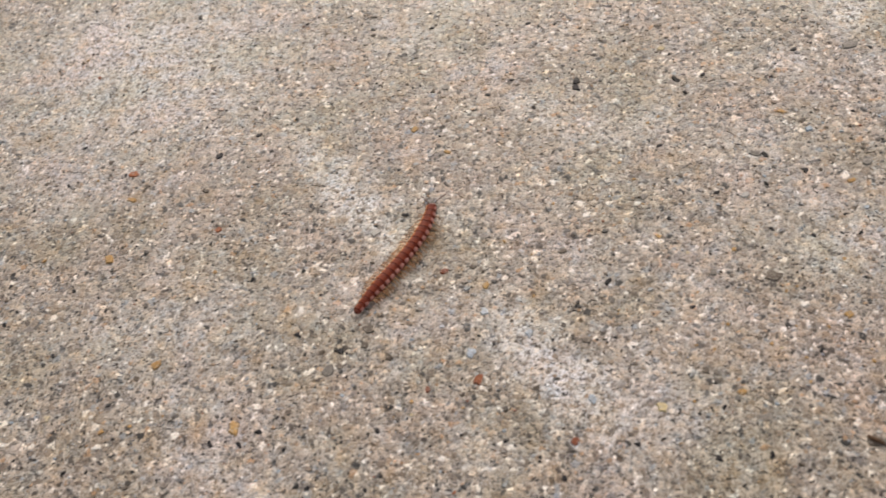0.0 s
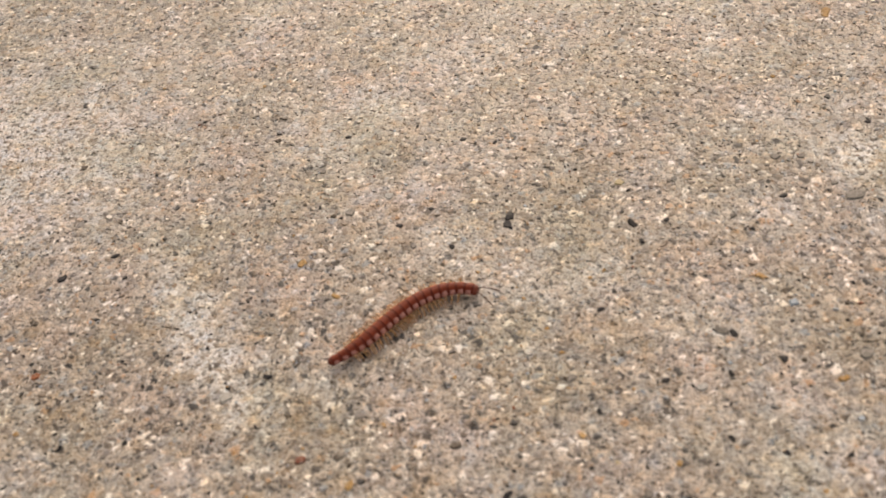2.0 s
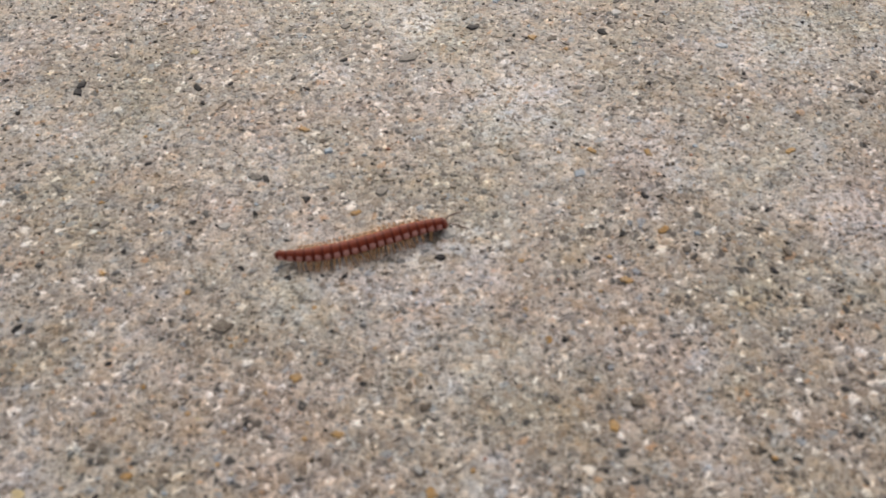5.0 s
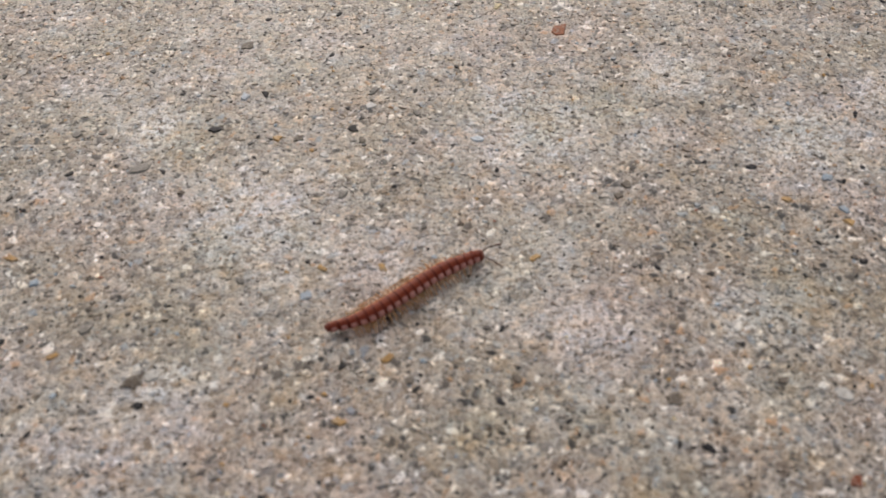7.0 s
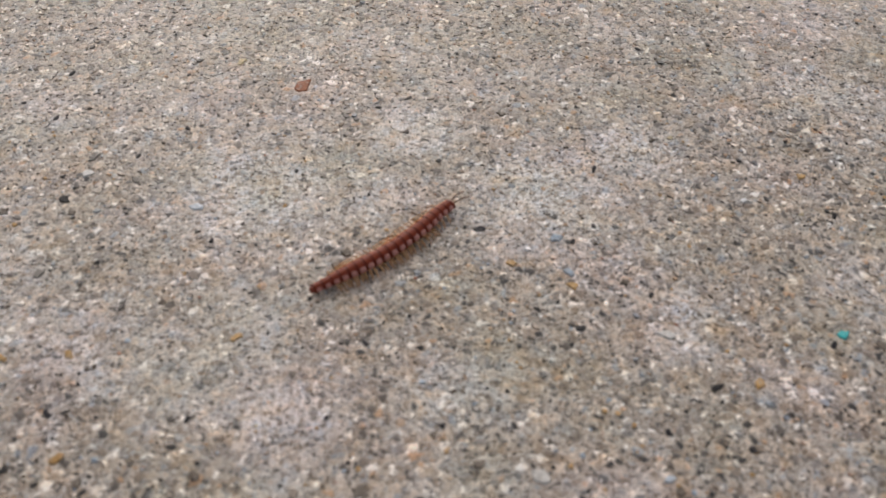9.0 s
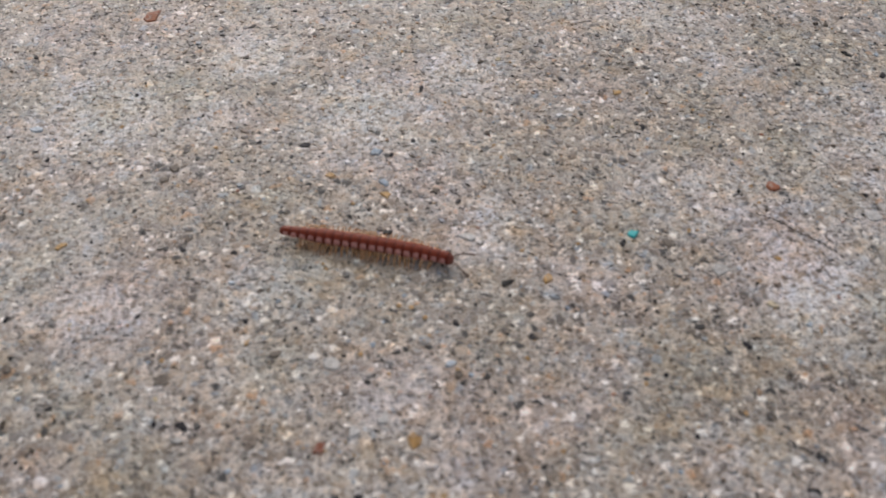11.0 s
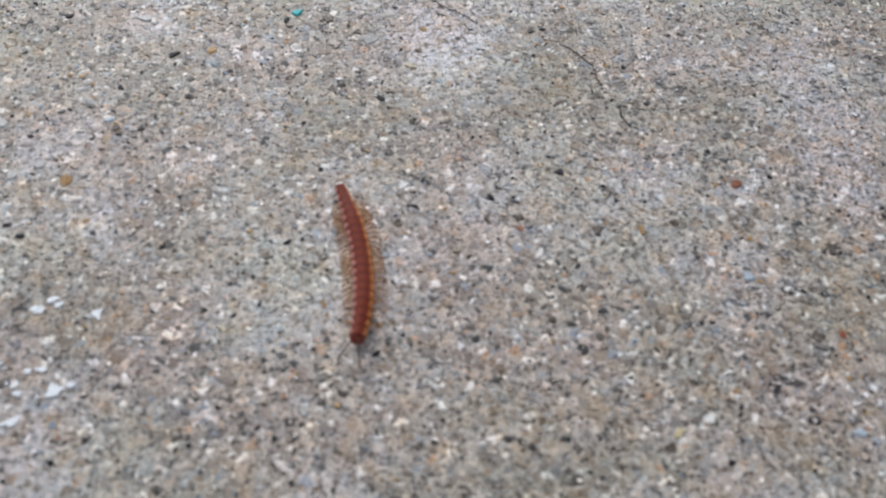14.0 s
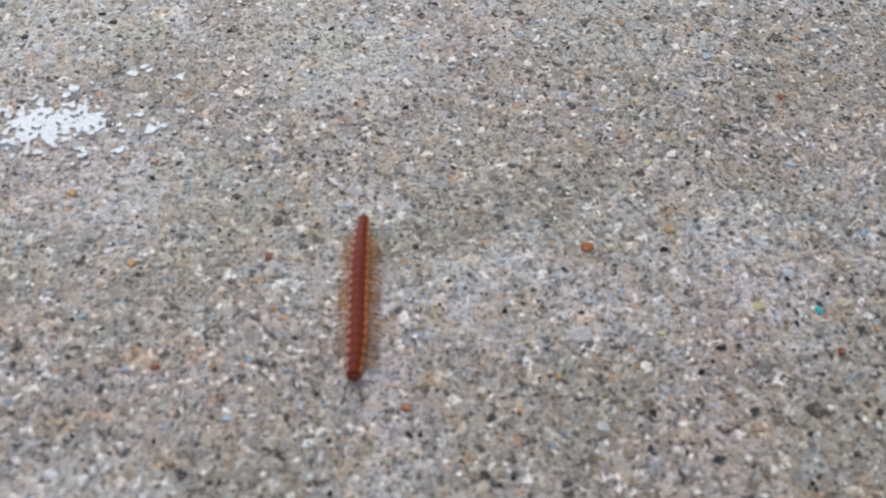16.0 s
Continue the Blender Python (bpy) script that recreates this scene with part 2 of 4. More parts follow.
def mat_paint():
    n = Nodes("white_paint")
    pos = n.add("NewGeometry").outputs["Position"]
    g = n.noise(pos, 2200.0, 4.0, 0.6)
    n.set(Base_Color=n.ramp(g, [(0.3, (0.90, 0.92, 0.94)), (0.5, (0.96, 0.97, 0.98))]), Roughness=0.45)
    n.bump(g, 0.2, 0.0001)
    return n.m


def mat_shell(name, a, b, rough, scale=2500.0, band=False, spec=0.4, alpha=1.0):
    n = Nodes(name)
    co = n.add("TexCoord").outputs["Object"]
    g = n.noise(co, scale, 4.0, 0.6)
    col = n.ramp(g, [(0.3, a), (0.7, b)])
    if band:
        # each ring is darker at both ends, where it meets its neighbours
        xyz = n.add("SeparateXYZ")
        n.link(co, xyz.inputs[0])
        col = n.mix(1.0, col, n.ramp(n.math('MULTIPLY_ADD', xyz.outputs[0], 900.0, 0.5), [(0.06, (0.64, 0.56, 0.58)), (0.24, (1, 1, 1)), (0.74, (1, 1, 1)), (0.92, (0.64, 0.56, 0.58))]), 'MULTIPLY')
    n.set(Base_Color=col, Roughness=rough, Specular_IOR_Level=spec, Alpha=alpha)
    n.bump(g, 0.35, 0.00006)
    return n.m


MAT_CONCRETE, MAT_SAND, MAT_PAINT = mat_concrete(), mat_sand(), mat_paint()
MAT_SHELL = mat_shell("red_brown_shell", (0.150, 0.025, 0.013), (0.255, 0.048, 0.022), 0.42, band=True, spec=0.12)
# right keels: pale by nature, with the sky's sheen put into the colour too
MAT_KEEL_SHEEN = mat_shell("pale_sheen_keel", (0.41, 0.164, 0.136), (0.57, 0.275, 0.232), 0.36, spec=0.3)
# left keels: the glow of light from behind is put into this amber
MAT_KEEL_BACKLIT = mat_shell("backlit_amber_keel", (0.42, 0.12, 0.025), (0.58, 0.22, 0.06), 0.36, spec=0.2)
MAT_LEG = mat_shell("amber_leg", (0.62, 0.28, 0.09), (0.76, 0.43, 0.18), 0.5, alpha=0.3)
MAT_CRACK = mat_shell("dark_crack", (0.06, 0.046, 0.036), (0.13, 0.10, 0.08), 0.9, 3500.0, spec=0.1)
MAT_STALK = mat_shell("dry_stalk", (0.075, 0.042, 0.026), (0.17, 0.10, 0.062), 0.75, 4000.0, spec=0.2)
MAT_HEAD = mat_shell("dark_head", (0.15, 0.025, 0.011), (0.24, 0.046, 0.02), 0.34)
MAT_FEELER = mat_shell("feeler_brown", (0.06, 0.025, 0.02), (0.16, 0.07, 0.045), 0.4)


# ---- building ----
def mesh_from(name, verts, faces, material, smooth=True):
    me = bpy.data.meshes.new(name)
    me.from_pydata([tuple(v) for v in verts], [], faces)
    me.materials.append(material)
    if smooth:
        me.shade_smooth()
    me.update()
    return me


def part(name, me, parent, label="", m=None):
    ob = new(name, me)
    ob.parent = parent
    if m is not None:
        ob.matrix_local = m
    return tagged(ob, label) if label else ob


def swell(x, y):
    """The slab's gentle unevenness, in metres."""
    return 0.00022 * noise.noise((x * 55, y * 55, 1.7)) + 0.00012 * noise.noise((x * 160, y * 160, 4.1))


# ---- the slab: one sheet, fine where the camera passes, out to the horizon ----
X0, X1, Y0, Y1 = -0.120, 0.280, -0.030, 0.210


def ground_sheet():
    step = 0.00125
    xs = [-400, -80, -15, -3, -0.8, -0.3, -0.18] + list(np.arange(X0, X1, step)) + [X1, 0.35, 0.5, 1.0, 3, 15, 80, 400]
    ys = [-400, -80, -15, -3, -0.8, -0.3, -0.1] + list(np.arange(Y0, Y1, step)) + [Y1, 0.27, 0.4, 1.0, 3, 15, 80, 400]
    verts = [(x, y, swell(x, y) if X0 < x < X1 and Y0 < y < Y1 else 0.0) for y in ys for x in xs]
    w = len(xs)
    faces = [(j * w + i, j * w + i + 1, j * w + i + w + 1, j * w + i + w) for j in range(len(ys) - 1) for i in range(w - 1)]
    ob = new("ground", mesh_from("ground", verts, faces, MAT_CONCRETE))
    return tagged(ob, "weathered tan concrete slab with exposed sand grains", "concrete", kind="structure")


GROUND = ground_sheet()

def sand_mesh(name, spots, material, seed, flat=0.2):
    """Many flat-topped broken chips in one mesh. spots: x, y, radius in metres, one a row."""
    rng = np.random.default_rng(seed)
    n, m = len(spots), 6
    turn = rng.uniform(0, 2 * math.pi, (n, 1)) + np.arange(m) * (2 * math.pi / m) + rng.normal(0, 0.22, (n, m))
    reach = rng.uniform(0.5, 1.25, (n, m)) * spots[:, 2:3]
    long, stretch = rng.uniform(0, math.pi, (n, 1)), rng.uniform(0.62, 1.0, (n, 1))
    u, v = reach * np.cos(turn), reach * np.sin(turn) * stretch
    x, y = u * np.cos(long) - v * np.sin(long), u * np.sin(long) + v * np.cos(long)
    up = np.array([swell(p[0], p[1]) for p in spots])[:, None] + spots[:, 2:3] * flat * rng.uniform(0.15, 1.0, (n, 1))
    slope = rng.normal(0, 0.10, (n, 2))
    top = np.stack([x * 0.78 + spots[:, :1], y * 0.78 + spots[:, 1:2], up + slope[:, :1] * x + slope[:, 1:] * y], 2)
    low = np.stack([x * 1.05 + spots[:, :1], y * 1.05 + spots[:, 1:2], up - spots[:, 2:3] * 0.75 + x * 0], 2)
    co = np.concatenate([top, low], 1).reshape(-1, 3)
    tri = [(0, i, i + 1) for i in range(1, m - 1)]
    for i in range(m):
        k = (i + 1) % m
        tri += [(i, i + m, k), (k, i + m, k + m)]
    tri = (np.array(tri)[None] + 2 * m * np.arange(n)[:, None, None]).reshape(-1)
    me = bpy.data.meshes.new(name)
    me.vertices.add(len(co))
    me.vertices.foreach_set("co", co.ravel())
    me.loops.add(len(tri))
    me.loops.foreach_set("vertex_index", tri.astype(np.int32))
    me.polygons.add(len(tri) // 3)
    me.polygons.foreach_set("loop_start", np.arange(0, len(tri), 3, dtype=np.int32))
    me.polygons.foreach_set("use_smooth", np.zeros(len(tri) // 3, dtype=bool))
    me.update(calc_edges=True)
    me.materials.append(material)
    return me


def spread_sand():
    rng = np.random.default_rng(11)
    n = 125000
    x, y = rng.uniform(-0.100, 0.262, n), rng.uniform(-0.012, 0.192, n)
    low = np.where(x < 0.10, 0.045, np.where(x < 0.135, 0.045 - (x - 0.10) * 1.6, -0.012))
    high = np.where(x < 0.16, 0.192, 0.192 - (x - 0.16) * 0.75)
    keep = (y > low) & (y < high)
    for gx, gy, gr in TAKEN:
        keep &= (x - gx) ** 2 + (y - gy) ** 2 > (gr * 1.05 + 0.00022) ** 2
    x, y = x[keep], y[keep]
    r = np.clip(rng.lognormal(math.log(0.00022), 0.45, len(x)), 0.00009, 0.0006)
    ob = part("sand", sand_mesh("sand", np.stack([x, y, r], 1), MAT_SAND, 5, 0.34), GROUND, "exposed tan, grey and brown sand grains")
    tagged(ob, kind="stuff")


# the larger grains that stand out: millimetres x, y and radius
GRAIN_NAMES = {"black": "black_grain", "brown": "brown_grain", "grey": "grey_pebble", "rust": "rust_red_grain", "ochre": "ochre_grain",
               "white": "white_quartz_grain", "blue": "blue_grey_grain", "cream": "cream_grain", "teal": "teal_chip"}
GRAIN_MESHES = {}
TAKEN = []


def grain_meshes(kind):
    if kind not in GRAIN_MESHES:
        rng = np.random.default_rng(len(GRAIN_MESHES) + 40)
        made = []
        for _ in range(7):
            bm = bmesh.new()
            m = int(rng.integers(7, 11))
            reach, stretch = rng.uniform(0.58, 1.25, m), rng.uniform(0.6, 0.95)
            rim = [(reach[i] * math.cos(6.2832 * i / m), stretch * reach[i] * math.sin(6.2832 * i / m)) for i in range(m)]
            mid = bm.verts.new((rng.uniform(-0.3, 0.3), rng.uniform(-0.25, 0.25), 0.17))
            top = [bm.verts.new((x * 0.85, y * 0.85, rng.uniform(0.06, 0.16))) for x, y in rim]
            low = [bm.verts.new((x * 1.04, y * 1.04, -0.5)) for x, y in rim]
            for i in range(m):
                k = (i + 1) % m
                bm.faces.new([mid, top[i], top[k]])
                bm.faces.new([top[i], low[i], low[k], top[k]])
            me = bpy.data.meshes.new(GRAIN_NAMES[kind])
            bm.to_mesh(me)
            bm.free()
            me.materials.append(GRAIN_MATS[kind])
            made.append(me)
        GRAIN_MESHES[kind] = made
    return GRAIN_MESHES[kind]


def place_grains(kind, spots):
    rng = random.Random(kind + str(len(spots)))
    for x, y, r in spots:
        x, y, r = x / 1000, y / 1000, r / 1000
        m = pose(x, y, swell(x, y) + 0.00011, rng.uniform(-5, 5), rng.uniform(-5, 5), rng.uniform(0, 360)) @ Matrix.Diagonal((r * 1.2, r * 1.2, min(r, 0.0008) * 0.6, 1))
        part(GRAIN_NAMES[kind], rng.choice(grain_meshes(kind)), GROUND, m=m)
        TAKEN.append((x, y, r))


def place_specks(kind, spots):
    a = np.array(spots) / 1000.0
    TAKEN.extend(map(tuple, a))
    ob = part("small_" + GRAIN_NAMES[kind] + "s", sand_mesh("specks", a * np.array([1, 1, 1.05]), GRAIN_MATS[kind], len(spots), 0.3), GROUND)
    tagged(ob, kind="stuff")


place_grains('black', [
    (-65.7, 77.1, 0.37), (-65.0, 105.0, 0.34), (-64.8, 113.6, 0.35), (-56.6, 83.4, 0.31), (-55.9, 71.7, 0.35), (-48.0, 53.5, 0.38),
    (-40.2, 111.4, 0.67), (-34.3, 116.1, 0.47), (-28.9, 85.9, 0.42), (-28.8, 58.6, 0.48), (-24.7, 58.6, 0.42), (-22.4, 60.6, 0.47),
    (-20.1, 76.1, 0.39), (-18.5, 58.1, 0.36), (-15.8, 53.0, 0.40), (-14.3, 52.8, 0.37), (-13.3, 73.5, 0.65), (-7.6, 142.5, 0.37),
    (-7.1, 98.5, 0.50), (-6.3, 61.3, 0.41), (3.9, 124.7, 0.42), (7.7, 128.3, 0.32), (9.7, 143.0, 0.42), (11.7, 121.3, 0.38),
    (14.5, 142.4, 0.40), (18.3, 55.5, 0.42), (18.5, 126.0, 0.75), (18.6, 127.6, 0.70), (23.7, 85.8, 0.54), (26.5, 137.3, 0.32),
    (27.4, 60.5, 0.42), (31.7, 112.5, 0.41),
])
place_grains('black', [
    (32.6, 97.5, 0.33), (34.8, 127.5, 0.73), (35.2, 81.7, 0.35), (36.2, 124.3, 0.36), (37.2, 58.9, 0.46), (38.3, 66.0, 0.33),
    (39.2, 128.4, 0.37), (39.8, 102.5, 0.39), (43.6, 59.4, 0.45), (47.0, 104.2, 0.39), (47.0, 95.5, 0.37), (50.0, 127.5, 0.32),
    (52.6, 94.3, 0.36), (52.9, 106.8, 0.58), (54.2, 134.0, 0.50), (59.1, 94.7, 0.32), (61.5, 119.3, 0.31), (62.7, 80.3, 0.29),
    (66.3, 149.8, 0.35), (66.3, 133.9, 0.33), (69.8, 98.0, 0.55), (71.9, 142.1, 0.73), (76.4, 167.2, 0.44), (77.8, 149.5, 0.50),
    (77.8, 140.3, 0.33), (83.9, 86.8, 0.38), (86.2, 117.7, 0.34), (86.6, 157.8, 0.37), (87.0, 168.1, 0.44), (87.9, 98.6, 0.40),
    (89.5, 145.7, 0.35), (89.9, 67.3, 0.33),
])
place_grains('black', [
    (90.4, 141.4, 0.71), (94.0, 108.9, 0.51), (94.3, 100.6, 0.30), (104.5, 154.1, 0.36), (107.8, 97.4, 0.48), (108.4, 106.9, 0.36),
    (109.1, 132.5, 0.32), (114.7, 94.8, 0.33), (125.4, 91.7, 0.34), (126.8, 115.4, 0.42), (128.3, 91.1, 0.64), (130.1, 156.5, 0.32),
    (132.8, 114.2, 0.38), (134.3, 104.0, 0.39), (135.5, 133.0, 0.33), (135.7, 78.5, 0.42), (140.5, 161.4, 0.32), (141.3, 131.9, 0.56),
    (145.3, 81.4, 0.40), (146.3, 118.7, 0.30), (146.7, 79.6, 0.43), (147.0, 94.5, 0.30), (150.6, 115.5, 0.51), (150.9, 52.5, 0.35),
    (152.1, 128.8, 0.41), (155.1, 131.2, 0.33), (157.0, 101.2, 0.43), (157.2, 141.8, 0.34), (159.5, 119.7, 0.39), (161.4, 75.9, 0.35),
    (163.2, 52.1, 0.30), (163.4, 106.3, 0.60),
])
place_grains('black', [
    (164.9, 98.4, 0.42), (168.6, 167.3, 0.39), (174.4, 74.5, 0.36), (174.6, 15.7, 0.36), (176.2, 141.6, 0.35), (177.7, 110.8, 0.49),
    (179.1, 84.4, 0.31), (181.7, 59.2, 0.36), (185.0, 130.6, 0.45), (187.5, 94.8, 0.53), (188.8, 77.1, 0.33), (195.2, 26.6, 0.30),
    (197.2, 77.2, 0.41), (199.2, 13.9, 0.48), (204.4, 66.5, 0.29), (205.6, 17.5, 0.38), (205.9, 80.0, 0.58), (206.6, 33.2, 0.42),
    (208.6, 19.9, 0.51), (208.9, 115.3, 0.33), (209.6, 141.3, 0.40), (210.1, 104.4, 0.36), (212.5, 42.0, 0.31), (217.0, 143.0, 0.41),
    (217.8, 21.5, 0.30), (218.4, 95.9, 0.30), (218.9, 27.0, 0.33), (220.3, 137.6, 0.53), (220.6, 126.0, 0.55), (221.8, 114.4, 0.33),
    (222.4, 110.0, 0.33), (223.7, 129.6, 0.33),
])
place_grains('black', [
    (227.1, 59.4, 0.29), (227.2, 38.7, 0.31), (228.5, 128.9, 0.39), (229.1, 139.7, 0.49), (244.6, 69.8, 0.37),
])
place_grains('brown', [
    (-51.0, 104.7, 0.53), (-46.7, 133.3, 0.51), (-40.6, 103.6, 0.58), (-9.8, 74.4, 0.60), (-9.7, 77.3, 0.77), (-6.3, 72.6, 0.59),
    (4.3, 88.5, 0.50), (14.3, 68.3, 0.50), (17.2, 91.3, 0.61), (20.9, 75.9, 0.65), (34.6, 105.9, 0.50), (36.3, 71.4, 0.53),
    (46.4, 87.3, 1.02), (56.1, 62.0, 0.98), (59.1, 64.5, 0.65), (67.6, 80.2, 0.50), (68.7, 100.9, 1.06), (69.5, 77.6, 0.69),
    (74.1, 160.5, 0.93), (83.3, 139.7, 0.67), (87.8, 68.4, 0.52), (91.3, 79.3, 0.79), (91.7, 138.9, 0.67), (98.3, 100.5, 0.57),
    (109.7, 100.1, 0.64), (124.0, 127.3, 0.55), (125.1, 129.3, 0.65), (125.7, 97.1, 0.75), (137.5, 99.2, 0.65), (146.7, 153.7, 0.52),
    (156.5, 94.3, 0.52), (157.0, 121.9, 0.55),
])
place_grains('brown', [
    (163.0, 19.4, 0.50), (164.5, 44.1, 0.61), (172.0, 73.1, 0.57), (183.0, 110.1, 0.67), (199.8, 74.0, 0.59), (207.5, 44.4, 0.53),
    (208.0, 71.2, 0.62), (215.6, 11.3, 1.13), (220.8, 131.7, 0.88), (226.2, 53.9, 0.72),
])
place_grains('grey', [
    (-14.3, 70.3, 1.02), (-3.5, 126.7, 0.80), (29.0, 101.7, 0.64), (38.3, 87.7, 0.67), (45.9, 110.3, 0.84), (53.5, 141.5, 0.68),
    (53.8, 103.5, 0.43), (56.9, 141.9, 0.57), (60.7, 136.8, 0.50), (62.1, 108.5, 1.02), (63.2, 134.8, 1.31), (78.5, 115.1, 0.54),
    (89.6, 128.8, 0.77), (92.8, 149.1, 0.75), (98.9, 144.1, 0.59), (212.4, 17.0, 1.01), (219.6, 19.9, 0.72), (223.3, 131.5, 0.88),
    (226.0, 52.7, 0.62),
])
place_grains('rust', [
    (-54.1, 107.4, 0.81), (-36.6, 95.5, 0.50), (-0.2, 67.6, 0.52), (0.0, 87.7, 0.57), (6.4, 69.3, 0.89), (19.5, 60.7, 0.55),
    (75.1, 65.5, 0.41), (119.8, 162.4, 1.35), (141.7, 87.1, 0.78), (150.5, 27.3, 0.43), (163.1, 39.2, 0.60), (174.7, 18.6, 0.47),
    (198.0, 117.9, 0.80), (198.3, 34.8, 0.70), (199.5, 72.5, 0.40), (221.2, 17.3, 0.43), (225.5, 74.9, 0.63), (228.9, 53.6, 0.43),
])
place_grains('ochre', [
    (-52.9, 89.5, 0.82), (-52.7, 101.8, 0.86), (-39.8, 70.6, 0.85), (-25.9, 61.1, 0.96), (-7.6, 116.8, 0.60), (-1.9, 111.6, 0.64),
    (6.3, 85.1, 0.60), (40.7, 68.3, 0.56), (50.8, 119.4, 0.62), (55.6, 80.7, 0.59), (59.2, 104.6, 0.67), (60.9, 74.0, 0.56),
    (62.5, 176.5, 1.28), (70.8, 67.9, 0.65), (80.4, 140.0, 0.60), (87.8, 116.6, 0.63), (88.6, 76.2, 0.63), (91.1, 95.5, 0.61),
    (95.0, 116.4, 0.58), (95.9, 103.3, 0.81), (112.9, 117.5, 0.72), (142.0, 51.6, 0.61), (144.3, 125.9, 0.56), (148.4, 40.7, 0.58),
    (151.0, 121.9, 0.64), (151.2, 86.8, 0.82), (168.1, 106.4, 0.64), (183.2, 137.9, 0.62), (208.2, 35.7, 0.55), (212.8, 70.1, 0.60),
])
place_grains('white', [
    (-40.4, 88.0, 0.55), (-21.3, 109.4, 0.77), (-11.4, 95.0, 0.89), (1.2, 130.3, 0.58), (43.7, 101.9, 0.82), (50.1, 104.9, 0.73),
    (69.3, 70.4, 0.66), (70.6, 101.7, 0.69), (86.9, 136.3, 0.52), (92.5, 146.0, 0.72), (107.8, 104.6, 0.66), (127.9, 89.5, 0.52),
    (133.4, 106.7, 0.50), (143.4, 97.3, 0.83), (145.3, 88.8, 0.60), (147.8, 32.2, 0.52), (148.4, 89.8, 0.69), (155.4, 33.5, 0.53),
    (160.0, 113.8, 0.97), (164.4, 20.4, 0.50), (172.2, 66.1, 0.51), (174.0, 54.0, 0.61), (187.7, 105.5, 0.92), (193.7, 13.2, 0.58),
    (194.4, 23.8, 1.09), (200.7, 15.2, 0.52), (208.5, 111.7, 0.83), (212.7, 103.9, 0.53),
])
place_grains('blue', [
    (5.1, 73.6, 0.74), (6.5, 80.6, 0.63), (13.0, 76.9, 0.70), (21.6, 66.8, 0.73), (54.5, 115.5, 0.61), (75.0, 148.9, 0.85),
    (86.4, 112.5, 0.77), (106.9, 138.7, 0.86), (150.2, 129.6, 0.72), (150.8, 124.0, 0.65), (155.8, 95.9, 0.60), (157.1, 20.3, 0.60),
    (218.3, 128.7, 1.12), (222.0, 62.2, 0.64), (225.8, 42.8, 0.68), (230.4, 31.7, 0.61),
])
place_grains('cream', [
    (-53.2, 61.7, 0.51), (30.6, 65.7, 0.72), (32.8, 135.2, 0.57), (110.9, 168.7, 0.67), (192.0, 99.9, 0.55), (208.7, 45.8, 0.58),
    (214.3, 24.0, 0.73), (224.0, 23.1, 0.86),
])
place_grains('teal', [
    (179.2, 112.1, 0.75), (220.8, 22.5, 0.45),
])
place_specks('black', [
    (-52.5, 85.9, 0.28), (-45.3, 68.1, 0.26), (-39.6, 98.4, 0.29), (-35.4, 70.7, 0.25), (-30.7, 65.2, 0.27), (-30.1, 124.2, 0.27),
    (-20.0, 83.7, 0.26), (-13.0, 132.9, 0.25), (1.2, 53.5, 0.27), (12.8, 60.0, 0.28), (15.2, 58.2, 0.29), (17.3, 129.7, 0.28),
    (17.6, 133.4, 0.29), (27.6, 54.0, 0.27), (44.9, 71.8, 0.25), (45.9, 123.3, 0.27), (46.3, 68.7, 0.28), (47.5, 74.4, 0.25),
    (48.0, 69.0, 0.25), (50.0, 56.8, 0.25), (56.3, 70.3, 0.25), (57.3, 116.8, 0.25), (64.9, 78.6, 0.25), (65.6, 137.8, 0.25),
    (69.4, 91.1, 0.26), (71.5, 131.9, 0.27), (71.7, 67.4, 0.25), (72.4, 94.9, 0.27), (77.7, 81.5, 0.27), (81.6, 83.8, 0.25),
    (83.8, 152.3, 0.25), (90.0, 158.7, 0.26),
])
place_specks('black', [
    (94.9, 85.1, 0.25), (96.8, 112.2, 0.25), (99.2, 100.3, 0.25), (104.0, 105.4, 0.25), (106.7, 160.9, 0.25), (110.0, 158.4, 0.25),
    (111.4, 145.5, 0.25), (116.2, 117.7, 0.28), (117.5, 119.5, 0.25), (122.1, 118.2, 0.26), (124.6, 100.4, 0.27), (125.4, 144.3, 0.27),
    (129.9, 110.0, 0.25), (135.4, 138.4, 0.25), (139.6, 43.1, 0.25), (139.7, 102.5, 0.25), (140.6, 94.8, 0.26), (140.8, 37.0, 0.26),
    (141.9, 147.7, 0.25), (147.1, 73.5, 0.25), (148.9, 77.8, 0.25), (149.2, 126.2, 0.28), (149.3, 39.8, 0.25), (152.5, 29.1, 0.25),
    (153.4, 28.1, 0.25), (154.0, 132.7, 0.28), (154.0, 40.7, 0.25), (156.1, 118.4, 0.26), (158.0, 90.9, 0.25), (160.3, 90.8, 0.25),
    (161.5, 50.3, 0.25), (162.1, 23.2, 0.29),
])
